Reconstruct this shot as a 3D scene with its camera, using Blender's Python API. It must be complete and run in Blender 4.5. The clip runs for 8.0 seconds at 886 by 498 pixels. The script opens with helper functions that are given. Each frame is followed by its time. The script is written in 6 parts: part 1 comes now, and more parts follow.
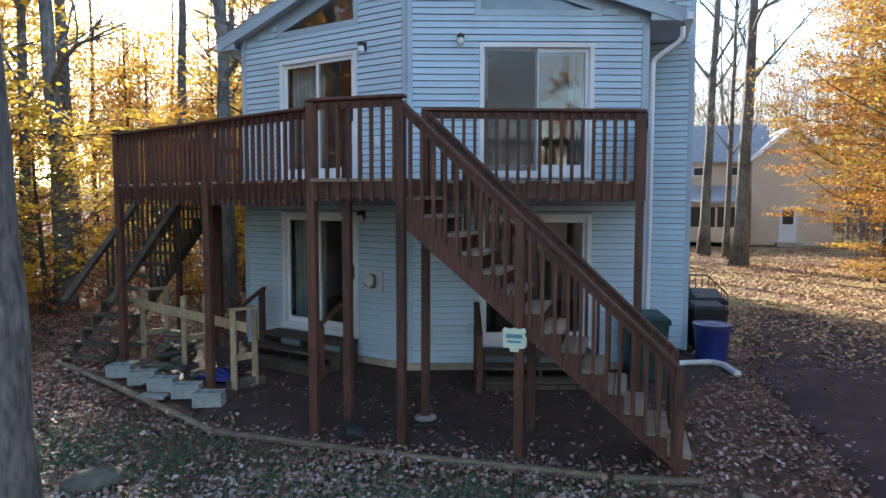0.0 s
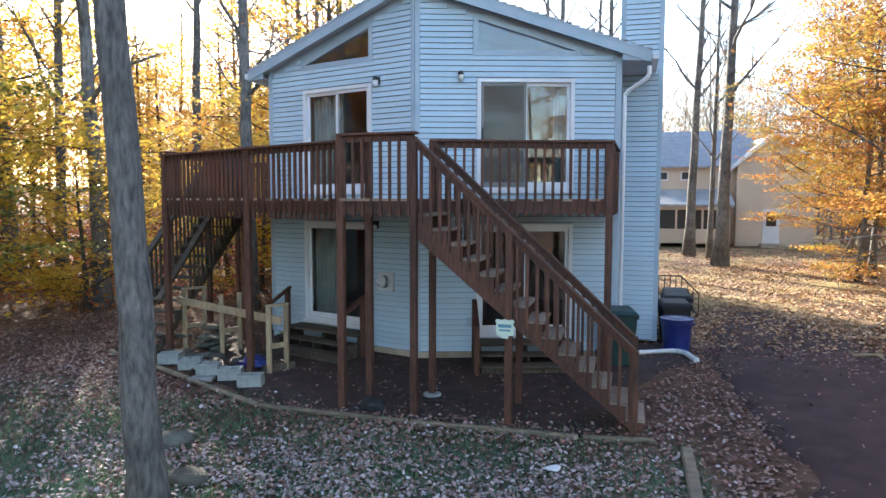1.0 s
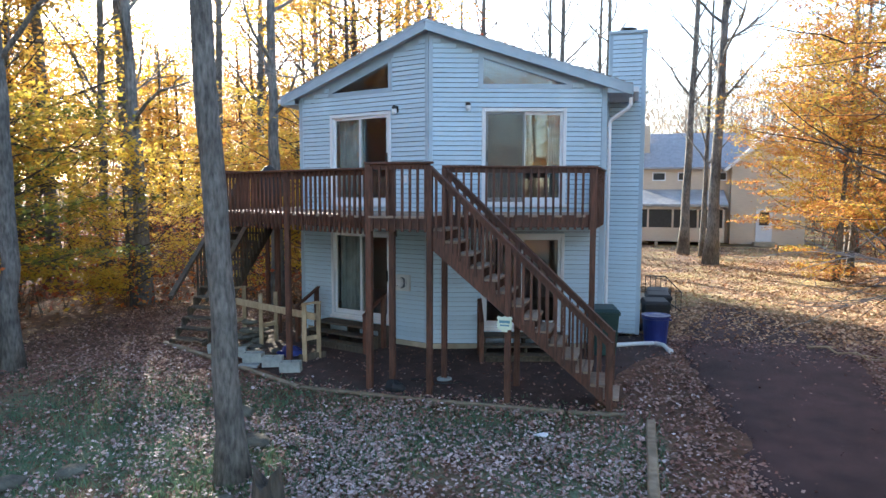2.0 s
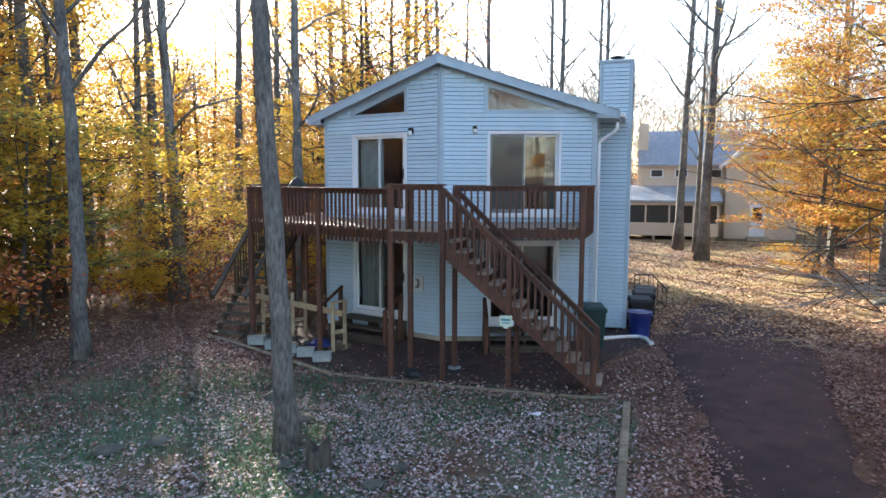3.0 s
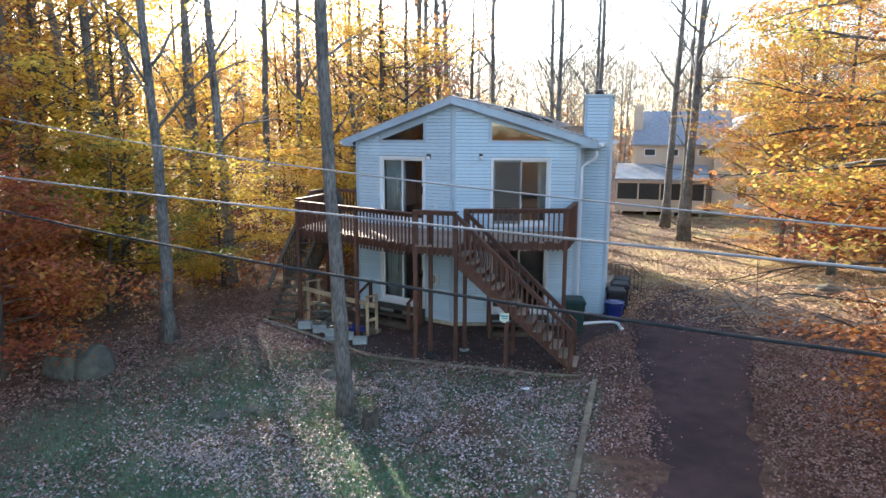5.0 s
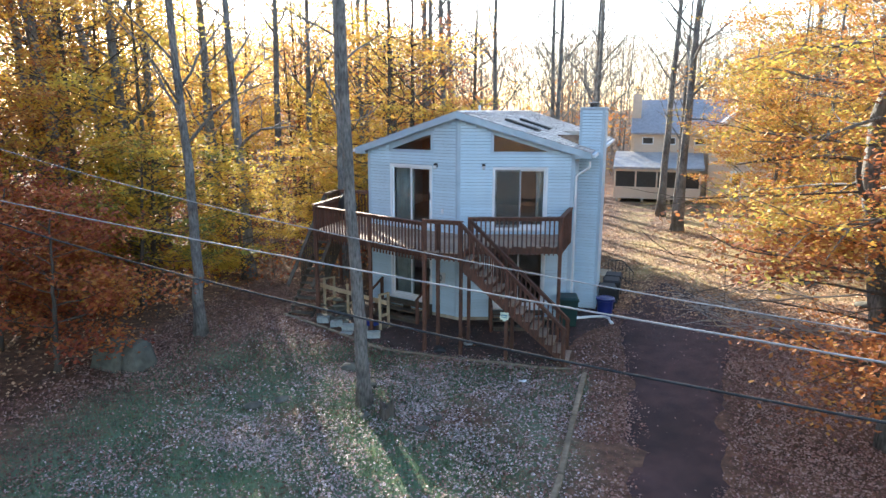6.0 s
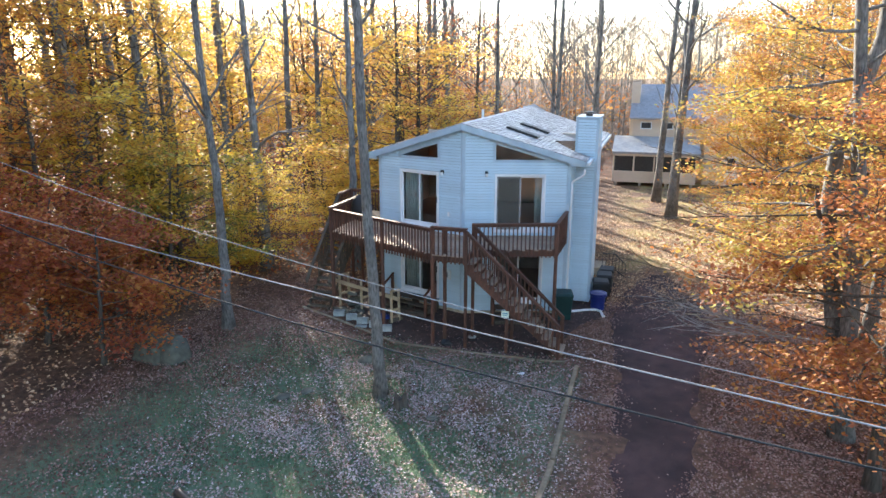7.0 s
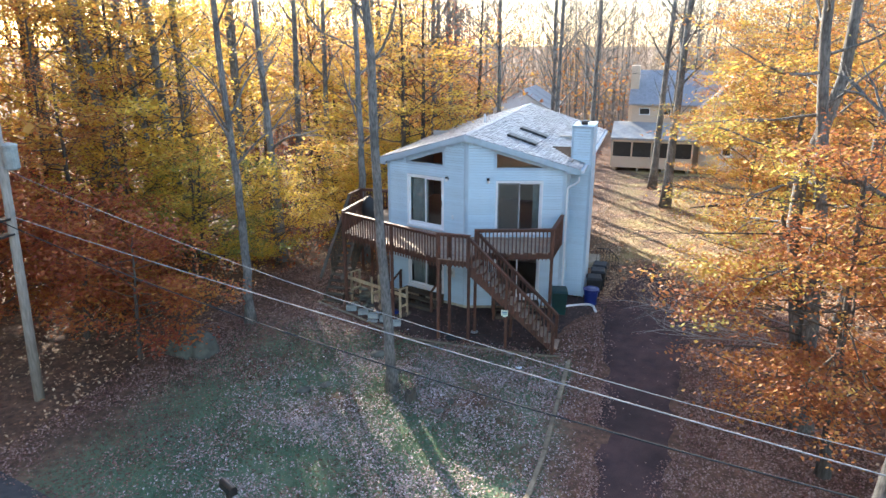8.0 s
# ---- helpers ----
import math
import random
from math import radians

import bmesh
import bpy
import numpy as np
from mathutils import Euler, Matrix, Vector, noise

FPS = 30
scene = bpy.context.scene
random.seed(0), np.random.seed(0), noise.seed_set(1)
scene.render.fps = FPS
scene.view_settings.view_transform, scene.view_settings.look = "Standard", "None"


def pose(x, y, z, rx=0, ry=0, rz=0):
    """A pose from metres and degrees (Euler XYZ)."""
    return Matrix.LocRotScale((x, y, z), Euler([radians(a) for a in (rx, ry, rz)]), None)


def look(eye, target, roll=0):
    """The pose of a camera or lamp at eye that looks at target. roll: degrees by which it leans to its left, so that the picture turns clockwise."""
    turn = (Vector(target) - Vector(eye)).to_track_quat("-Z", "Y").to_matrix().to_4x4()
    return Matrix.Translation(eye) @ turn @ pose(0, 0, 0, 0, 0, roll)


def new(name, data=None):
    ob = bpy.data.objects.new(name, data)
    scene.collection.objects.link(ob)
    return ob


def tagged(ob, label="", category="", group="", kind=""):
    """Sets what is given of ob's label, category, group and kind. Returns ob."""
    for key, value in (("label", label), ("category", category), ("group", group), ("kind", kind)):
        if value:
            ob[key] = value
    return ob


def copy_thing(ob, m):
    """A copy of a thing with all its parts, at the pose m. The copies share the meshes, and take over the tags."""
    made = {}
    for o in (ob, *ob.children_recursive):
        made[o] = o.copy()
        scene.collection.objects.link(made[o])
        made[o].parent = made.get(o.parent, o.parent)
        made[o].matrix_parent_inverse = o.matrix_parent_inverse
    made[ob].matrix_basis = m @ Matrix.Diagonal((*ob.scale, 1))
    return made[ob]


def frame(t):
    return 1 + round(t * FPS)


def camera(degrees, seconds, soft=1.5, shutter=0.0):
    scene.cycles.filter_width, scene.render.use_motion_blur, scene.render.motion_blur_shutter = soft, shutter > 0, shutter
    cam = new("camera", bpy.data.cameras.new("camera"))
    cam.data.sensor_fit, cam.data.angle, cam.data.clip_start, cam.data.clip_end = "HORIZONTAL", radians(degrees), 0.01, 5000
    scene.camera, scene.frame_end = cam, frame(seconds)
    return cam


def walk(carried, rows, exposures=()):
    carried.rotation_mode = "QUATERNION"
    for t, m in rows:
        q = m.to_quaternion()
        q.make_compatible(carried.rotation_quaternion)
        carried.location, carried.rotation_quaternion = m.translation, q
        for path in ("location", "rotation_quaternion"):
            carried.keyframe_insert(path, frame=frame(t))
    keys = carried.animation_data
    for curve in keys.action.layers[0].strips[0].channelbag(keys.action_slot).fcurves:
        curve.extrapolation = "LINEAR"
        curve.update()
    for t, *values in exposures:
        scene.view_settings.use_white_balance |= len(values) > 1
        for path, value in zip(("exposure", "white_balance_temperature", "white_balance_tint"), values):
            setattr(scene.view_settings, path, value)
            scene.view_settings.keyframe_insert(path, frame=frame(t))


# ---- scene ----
cam = camera(67.4, 8.0)
METRES, EYE, TILT, LEAN, TURN = 16.6, 2.75, 0.0, 0.0, 16.0
ROWS = [
    (0.0, 0.0, 0.0, 0.0, 0.01, -4.21, -0.09),
    (0.5, -0.003, -0.05, 0.0059, -0.41, -4.27, -0.09),
    (1.0, -0.0065, -0.1075, 0.0145, -0.26, -4.28, -0.12),
    (1.5, -0.0098, -0.1648, 0.0255, -0.06, -4.49, -0.14),
    (3.0, -0.0216, -0.3454, 0.0745, 0.5, -5.84, -0.18),
    (3.5, -0.0257, -0.4007, 0.0964, 0.58, -6.63, -0.2),
    (4.0, -0.0297, -0.4579, 0.1219, 0.64, -7.47, -0.2),
    (4.5, -0.0324, -0.5139, 0.1533, 0.72, -8.58, -0.18),
    (6.0, -0.0407, -0.6689, 0.258, 1.01, -11.87, -0.14),
    (6.5, -0.0442, -0.7193, 0.3013, 1.08, -13.15, -0.1),
    (7.0, -0.0479, -0.7681, 0.3491, 1.17, -14.6, -0.08),
    (7.5, -0.0499, -0.813, 0.3968, 1.28, -15.88, -0.06),
    (8.0, -0.0515, -0.8596, 0.4502, 1.35, -17.3, 0.01),
]
walk(cam, [(t, pose(0, 0, EYE, TILT, LEAN, TURN) @ pose(METRES * x, METRES * y, METRES * z, 90 + pitch, roll, yaw)) for t, x, y, z, yaw, pitch, roll in ROWS],
     exposures=[(0.0, 2.08), (0.5, 2.5), (1.5, 2.48), (3.0, 2.35), (4.5, 2.35), (8.0, 2.5)])

# ---- light ----
SUN_AZ, SUN_EL = 39.0, 20.5      # degrees to the left of +y, degrees up
sky_world = bpy.data.worlds.new("sky_world")
scene.world = sky_world
sky_world.use_nodes = True
wn = sky_world.node_tree
sky = wn.nodes.new("ShaderNodeTexSky")
sky.sky_type = "NISHITA"
sky.sun_disc = False
sky.sun_elevation = radians(SUN_EL)
sky.sun_rotation = radians(-SUN_AZ)
sky.air_density, sky.dust_density, sky.ozone_density = 1.0, 0.8, 1.5
wn.links.new(sky.outputs[0], wn.nodes["Background"].inputs[0])
wn.nodes["Background"].inputs[1].default_value = 0.12
sun_data = bpy.data.lights.new("sun", "SUN")
sun_data.energy, sun_data.angle, sun_data.color = 5.0, radians(0.55), (1.0, 0.90, 0.75)
sun = new("sun", sun_data)
sun_dir = Vector((-math.sin(radians(SUN_AZ)) * math.cos(radians(SUN_EL)), math.cos(radians(SUN_AZ)) * math.cos(radians(SUN_EL)), math.sin(radians(SUN_EL))))
sun.matrix_world = look(sun_dir * 60, (0, 0, 0))


# ---- materials ----
def mat(name, c1, c2, rough=0.7, scale=6.0, stretch=(1, 1, 1), bump=0.3, fine=60.0, vary=0.0, island=0.0, metal=0.0, spec=0.5, stain=0.25, distance=0.01, see_through=0.0):
    """Two colours mixed by grain, darkened by large stains, with relief; vary: by object, island: by loose piece."""
    m = bpy.data.materials.new(name)
    m.use_nodes = True
    nt = m.node_tree
    N, L = nt.nodes, nt.links
    bsdf = N["Principled BSDF"]
    tc = N.new("ShaderNodeTexCoord")
    mp = N.new("ShaderNodeMapping")
    mp.inputs["Scale"].default_value = stretch
    L.new(tc.outputs["Object"], mp.inputs[0])
    n1 = N.new("ShaderNodeTexNoise")
    n1.inputs["Scale"].default_value, n1.inputs["Detail"].default_value = scale, 6
    L.new(mp.outputs[0], n1.inputs["Vector"])
    ramp = N.new("ShaderNodeValToRGB")
    ramp.color_ramp.elements[0].position, ramp.color_ramp.elements[1].position = 0.3, 0.7
    ramp.color_ramp.elements[0].color, ramp.color_ramp.elements[1].color = (*c1, 1), (*c2, 1)
    L.new(n1.outputs["Fac"], ramp.inputs[0])
    n2 = N.new("ShaderNodeTexNoise")
    n2.inputs["Scale"].default_value, n2.inputs["Detail"].default_value = scale * 0.17, 4
    L.new(tc.outputs["Object"], n2.inputs["Vector"])
    mr = N.new("ShaderNodeMapRange")
    mr.inputs[1].default_value, mr.inputs[2].default_value = 0.3, 0.7
    mr.inputs[3].default_value, mr.inputs[4].default_value = 1 - stain, 1 + stain * 0.5
    L.new(n2.outputs["Fac"], mr.inputs[0])
    value = mr.outputs[0]
    for amount, kind in ((vary, "ShaderNodeObjectInfo"), (island, "ShaderNodeNewGeometry")):
        if amount:
            info = N.new(kind)
            r = N.new("ShaderNodeMapRange")
            r.inputs[3].default_value, r.inputs[4].default_value = 1 - amount, 1 + amount
            L.new(info.outputs["Random" if kind.endswith("Info") else "Random Per Island"], r.inputs[0])
            mul = N.new("ShaderNodeMath")
            mul.operation = "MULTIPLY"
            L.new(value, mul.inputs[0])
            L.new(r.outputs[0], mul.inputs[1])
            value = mul.outputs[0]
    hsv = N.new("ShaderNodeHueSaturation")
    L.new(ramp.outputs[0], hsv.inputs["Color"])
    L.new(value, hsv.inputs["Value"])
    L.new(hsv.outputs[0], bsdf.inputs["Base Color"])
    bsdf.inputs["Roughness"].default_value, bsdf.inputs["Metallic"].default_value = rough, metal
    bsdf.inputs["Specular IOR Level"].default_value = spec
    if bump:
        n3 = N.new("ShaderNodeTexNoise")
        n3.inputs["Scale"].default_value, n3.inputs["Detail"].default_value = fine, 5
        L.new(mp.outputs[0], n3.inputs["Vector"])
        b = N.new("ShaderNodeBump")
        b.inputs["Strength"].default_value, b.inputs["Distance"].default_value = bump, distance
        L.new(n3.outputs["Fac"], b.inputs["Height"])
        L.new(b.outputs[0], bsdf.inputs["Normal"])
    return m


def leaf_mat(name, stops, translucent=0.5, rough=0.6):
    """Thin leaves, each of its own colour, that let light through."""
    m = bpy.data.materials.new(name)
    m.use_nodes = True
    nt = m.node_tree
    N, L = nt.nodes, nt.links
    bsdf, out = N["Principled BSDF"], N["Material Output"]
    geo = N.new("ShaderNodeNewGeometry")
    ramp = N.new("ShaderNodeValToRGB")
    ramp.color_ramp.elements[0].color, ramp.color_ramp.elements[1].color = (*stops[0], 1), (*stops[-1], 1)
    for i, c in enumerate(stops[1:-1]):
        ramp.color_ramp.elements.new((i + 1) / (len(stops) - 1)).color = (*c, 1)
    tc = N.new("ShaderNodeTexCoord")
    patch = N.new("ShaderNodeTexNoise")
    patch.inputs["Scale"].default_value = 0.55
    L.new(tc.outputs["Object"], patch.inputs["Vector"])
    mixv = N.new("ShaderNodeMath")
    mixv.operation = "MULTIPLY_ADD"
    mixv.inputs[1].default_value = 1.6
    L.new(patch.outputs["Fac"], mixv.inputs[0])
    half = N.new("ShaderNodeMath")
    half.operation = "MULTIPLY_ADD"
    half.inputs[1].default_value, half.inputs[2].default_value = 0.7, -0.65
    L.new(geo.outputs["Random Per Island"], half.inputs[0])
    L.new(half.outputs[0], mixv.inputs[2])
    L.new(mixv.outputs[0], ramp.inputs[0])
    L.new(ramp.outputs[0], bsdf.inputs["Base Color"])
    bsdf.inputs["Roughness"].default_value = rough
    bsdf.inputs["Specular IOR Level"].default_value = 0.3
    if translucent:
        tr = N.new("ShaderNodeBsdfTranslucent")
        L.new(ramp.outputs[0], tr.inputs[0])
        mix = N.new("ShaderNodeMixShader")
        mix.inputs[0].default_value = translucent
        L.new(bsdf.outputs[0], mix.inputs[1])
        L.new(tr.outputs[0], mix.inputs[2])
        L.new(mix.outputs[0], out.inputs[0])
    return m


def glass_mat(name, tint=(0.92, 0.94, 0.93)):
    m = bpy.data.materials.new(name)
    m.use_nodes = True
    nt = m.node_tree
    N, L = nt.nodes, nt.links
    tr, gl, fr, mix = (N.new("ShaderNode" + k) for k in ("BsdfTransparent", "BsdfGlossy", "LayerWeight", "MixShader"))
    tr.inputs[0].default_value = (*tint, 1)
    gl.inputs["Roughness"].default_value = 0.01
    fr.inputs[0].default_value = 0.5
    power, share = N.new("ShaderNodeMath"), N.new("ShaderNodeMath")
    power.operation, share.operation = "POWER", "MULTIPLY_ADD"
    power.inputs[1].default_value = 4.0
    share.inputs[1].default_value, share.inputs[2].default_value = 0.85, 0.08
    L.new(fr.outputs["Facing"], power.inputs[0])
    L.new(power.outputs[0], share.inputs[0])
    wav = N.new("ShaderNodeTexNoise")
    wav.inputs["Scale"].default_value = 1.3
    bmp = N.new("ShaderNodeBump")
    bmp.inputs["Strength"].default_value, bmp.inputs["Distance"].default_value = 0.05, 0.02
    L.new(wav.outputs["Fac"], bmp.inputs["Height"])
    L.new(bmp.outputs[0], gl.inputs["Normal"])
    L.new(share.outputs[0], mix.inputs[0])
    L.new(tr.outputs[0], mix.inputs[1])
    L.new(gl.outputs[0], mix.inputs[2])
    L.new(mix.outputs[0], N["Material Output"].inputs[0])
    return m


def screen_mat():
    """Fine dark mesh that lets half the light through."""
    m = bpy.data.materials.new("insect_screen")
    m.use_nodes = True
    N, L = m.node_tree.nodes, m.node_tree.links
    tr, mix = N.new("ShaderNodeBsdfTransparent"), N.new("ShaderNodeMixShader")
    N["Principled BSDF"].inputs["Base Color"].default_value = (0.13, 0.125, 0.11, 1)
    N["Principled BSDF"].inputs["Roughness"].default_value = 0.6
    mix.inputs[0].default_value = 0.35
    L.new(tr.outputs[0], mix.inputs[1])
    L.new(N["Principled BSDF"].outputs[0], mix.inputs[2])
    L.new(mix.outputs[0], N["Material Output"].inputs[0])
    return m


M_SIDING = mat("vinyl_siding", (0.445, 0.60, 0.705), (0.515, 0.665, 0.765), 0.5, 3.0, (1, 1, 4), 0.1, 40, vary=0.05, stain=0.12)
M_TRIM = mat("white_vinyl", (0.72, 0.75, 0.78), (0.78, 0.80, 0.82), 0.4, 5.0, bump=0.05, stain=0.1)
M_TRIMBLUE = mat("grey_blue_trim", (0.36, 0.475, 0.57), (0.42, 0.53, 0.62), 0.5, 4.0, bump=0.08, stain=0.12)
M_PLATE = mat("pale_grey_metal", (0.60, 0.62, 0.63), (0.70, 0.72, 0.72), 0.5, 6.0, bump=0.1)
# stands in for shade: siding grooves and behind the vent hood
M_SHADE = mat("painted_shade", (0.10, 0.12, 0.14), (0.14, 0.165, 0.19), 0.9, 6.0, bump=0.1)
M_SOFFIT = mat("soffit_vinyl", (0.42, 0.45, 0.5), (0.47, 0.5, 0.55), 0.6, 4.0, bump=0.1)
M_DECK = mat("red_brown_stained_wood", (0.058, 0.025, 0.016), (0.158, 0.066, 0.041), 0.65, 5.0, (6, 6, 0.8), 0.5, 40, vary=0.22, stain=0.35, distance=0.004)
M_BOARD = mat("weathered_deck_board", (0.22, 0.16, 0.12), (0.40, 0.30, 0.22), 0.75, 5.0, (0.8, 6, 6), 0.5, 40, vary=0.2, stain=0.3, distance=0.004)
M_GREYWOOD = mat("grey_weathered_wood", (0.05, 0.042, 0.030), (0.125, 0.10, 0.075), 0.85, 5.0, (4, 4, 1), 0.5, 40, vary=0.15, stain=0.35)
M_PALEWOOD = mat("pale_untreated_lumber", (0.30, 0.22, 0.13), (0.46, 0.36, 0.23), 0.75, 5.0, (4, 4, 1), 0.3, 40, vary=0.15, stain=0.25)
M_CONC = mat("foundation_concrete", (0.36, 0.30, 0.22), (0.52, 0.45, 0.34), 0.9, 4.0, bump=0.4, fine=50, stain=0.3)
M_BLOCK = mat("pale_concrete_block", (0.26, 0.29, 0.285), (0.38, 0.41, 0.39), 0.92, 9.0, bump=0.6, fine=90, vary=0.1, stain=0.2)
M_SHINGLE = mat("grey_asphalt_shingle", (0.16, 0.16, 0.17), (0.34, 0.34, 0.355), 0.36, 20.0, bump=0.3, fine=150, island=0.45, stain=0.2, spec=0.9)
M_GLASS = glass_mat("window_glass")
M_SCREEN = screen_mat()
M_BLACK = mat("black_metal", (0.012, 0.012, 0.013), (0.03, 0.03, 0.03), 0.4, 9.0, bump=0.1)
M_DARK = mat("room_paint", (0.40, 0.38, 0.34), (0.47, 0.45, 0.40), 0.9, 2.0, bump=0.05)
M_INFLOOR = mat("indoor_wood_floor", (0.07, 0.042, 0.025), (0.11, 0.068, 0.04), 0.4, 4.0, (8, 1, 1), 0.1)
M_CURTAIN = mat("grey_blue_curtain", (0.25, 0.31, 0.32), (0.35, 0.41, 0.41), 0.95, 20.0, (1, 1, 0.2), 0.3, 120)
M_DIRT = mat("damp_dark_soil", (0.040, 0.024, 0.022), (0.080, 0.050, 0.044), 0.85, 3.5, bump=0.7, fine=35, stain=0.35, distance=0.03)
M_DRIVE = mat("red_brown_shale_drive", (0.042, 0.021, 0.022), (0.084, 0.042, 0.040), 0.9, 2.2, bump=0.7, fine=70, stain=0.5, distance=0.02)
M_ROAD = mat("grey_asphalt_road", (0.045, 0.047, 0.05), (0.07, 0.07, 0.072), 0.85, 5.0, bump=0.5, fine=120)
M_BARK = mat("grey_beech_bark", (0.085, 0.081, 0.077), (0.255, 0.245, 0.228), 0.9, 9.0, (2.6, 2.6, 0.7), 1.0, 30, stain=0.5, distance=0.03)
M_BARKDK = mat("dark_oak_bark", (0.05, 0.042, 0.035), (0.13, 0.11, 0.09), 0.92, 6.0, (3, 3, 0.5), 0.9, 22, stain=0.35, distance=0.03)
M_STONE = mat("lichen_field_stone", (0.07, 0.07, 0.058), (0.15, 0.15, 0.12), 0.92, 4.0, bump=0.8, fine=25, vary=0.2, stain=0.35, distance=0.03)
M_TAN = mat("tan_house_siding", (0.60, 0.48, 0.36), (0.68, 0.56, 0.43), 0.7, 2.0, (1, 1, 14), 0.2, 20, stain=0.12)
M_POLE = mat("weathered_pole_wood", (0.26, 0.23, 0.20), (0.42, 0.38, 0.33), 0.9, 5.0, (4, 4, 0.5), 0.6, 30)
M_WIRE = mat("black_cable_sheath", (0.02, 0.024, 0.028), (0.045, 0.05, 0.055), 0.8, 9.0, bump=0.1, spec=0.2)
M_BARE = mat("bare_aluminium_wire", (0.26, 0.27, 0.28), (0.36, 0.37, 0.38), 0.75, 9.0, bump=0.1, spec=0.2)
M_BLUE = mat("blue_plastic", (0.006, 0.016, 0.13), (0.010, 0.028, 0.19), 0.4, 6.0, bump=0.1, stain=0.3)
M_GREEN = mat("dark_green_plastic", (0.006, 0.036, 0.036), (0.010, 0.055, 0.052), 0.42, 6.0, bump=0.1, stain=0.3)
M_BIN = mat("black_plastic", (0.010, 0.011, 0.012), (0.022, 0.024, 0.027), 0.65, 6.0, bump=0.1, stain=0.3)
L_YELLOW = leaf_mat("yellow_leaves", [(0.50, 0.41, 0.08), (0.66, 0.51, 0.085), (0.76, 0.57, 0.10), (0.72, 0.46, 0.08), (0.58, 0.28, 0.06)], 0.62)
L_ORANGE = leaf_mat("orange_leaves", [(0.58, 0.42, 0.10), (0.57, 0.32, 0.08), (0.52, 0.23, 0.065), (0.43, 0.16, 0.055), (0.30, 0.105, 0.05)], 0.42)
L_RED = leaf_mat("red_brown_leaves", [(0.56, 0.27, 0.06), (0.47, 0.155, 0.05), (0.37, 0.095, 0.048), (0.25, 0.065, 0.042)], 0.42)
L_BEECH = leaf_mat("beech_leaves", [(0.38, 0.37, 0.085), (0.55, 0.41, 0.09), (0.53, 0.29, 0.075), (0.44, 0.18, 0.062), (0.31, 0.115, 0.05)], 0.43)
L_OLIVE = leaf_mat("olive_leaves", [(0.13, 0.16, 0.045), (0.22, 0.24, 0.05), (0.34, 0.31, 0.06), (0.42, 0.31, 0.06)], 0.4)
M_BARKMID = mat("blue_grey_forest_bark", (0.10, 0.10, 0.10), (0.26, 0.255, 0.245), 0.92, 7.0, (2.5, 2.5, 0.6), 1.0, 24, vary=0.15, stain=0.4, distance=0.03)
M_TWIG = mat("pale_bare_twigs", (0.24, 0.22, 0.20), (0.40, 0.37, 0.34), 0.85, 8.0, bump=0.2)
L_GOLD = leaf_mat("gold_leaves", [(0.58, 0.50, 0.10), (0.68, 0.48, 0.10), (0.66, 0.40, 0.085), (0.56, 0.28, 0.07), (0.42, 0.18, 0.06)], 0.58)
L_FALLEN = leaf_mat("fallen_leaves", [(0.13, 0.08, 0.068), (0.46, 0.37, 0.355), (0.19, 0.125, 0.11), (0.62, 0.54, 0.53), (0.26, 0.17, 0.145), (0.52, 0.42, 0.40), (0.30, 0.17, 0.13)], 0.0, 0.7)
L_FALLEN_FAR = leaf_mat("fallen_orange_leaves", [(0.20, 0.10, 0.055), (0.42, 0.23, 0.12), (0.60, 0.42, 0.26), (0.36, 0.175, 0.09)], 0.0, 0.7)
L_RUST = leaf_mat("rust_leaves", [(0.52, 0.35, 0.08), (0.47, 0.22, 0.065), (0.40, 0.15, 0.055), (0.30, 0.105, 0.05), (0.20, 0.075, 0.042)], 0.42)
L_DRIVE = leaf_mat("yellow_green_to_rust_leaves", [(0.42, 0.42, 0.10), (0.56, 0.47, 0.10), (0.53, 0.34, 0.08), (0.44, 0.19, 0.06), (0.32, 0.12, 0.05)], 0.45)
L_LITTER = leaf_mat("brown_leaf_litter", [(0.085, 0.038, 0.032), (0.18, 0.086, 0.068), (0.285, 0.16, 0.13), (0.39, 0.27, 0.23), (0.21, 0.09, 0.062)], 0.0, 0.7)
L_GRASS = leaf_mat("lawn_grass", [(0.07, 0.15, 0.09), (0.11, 0.205, 0.12), (0.19, 0.27, 0.14)], 0.3)


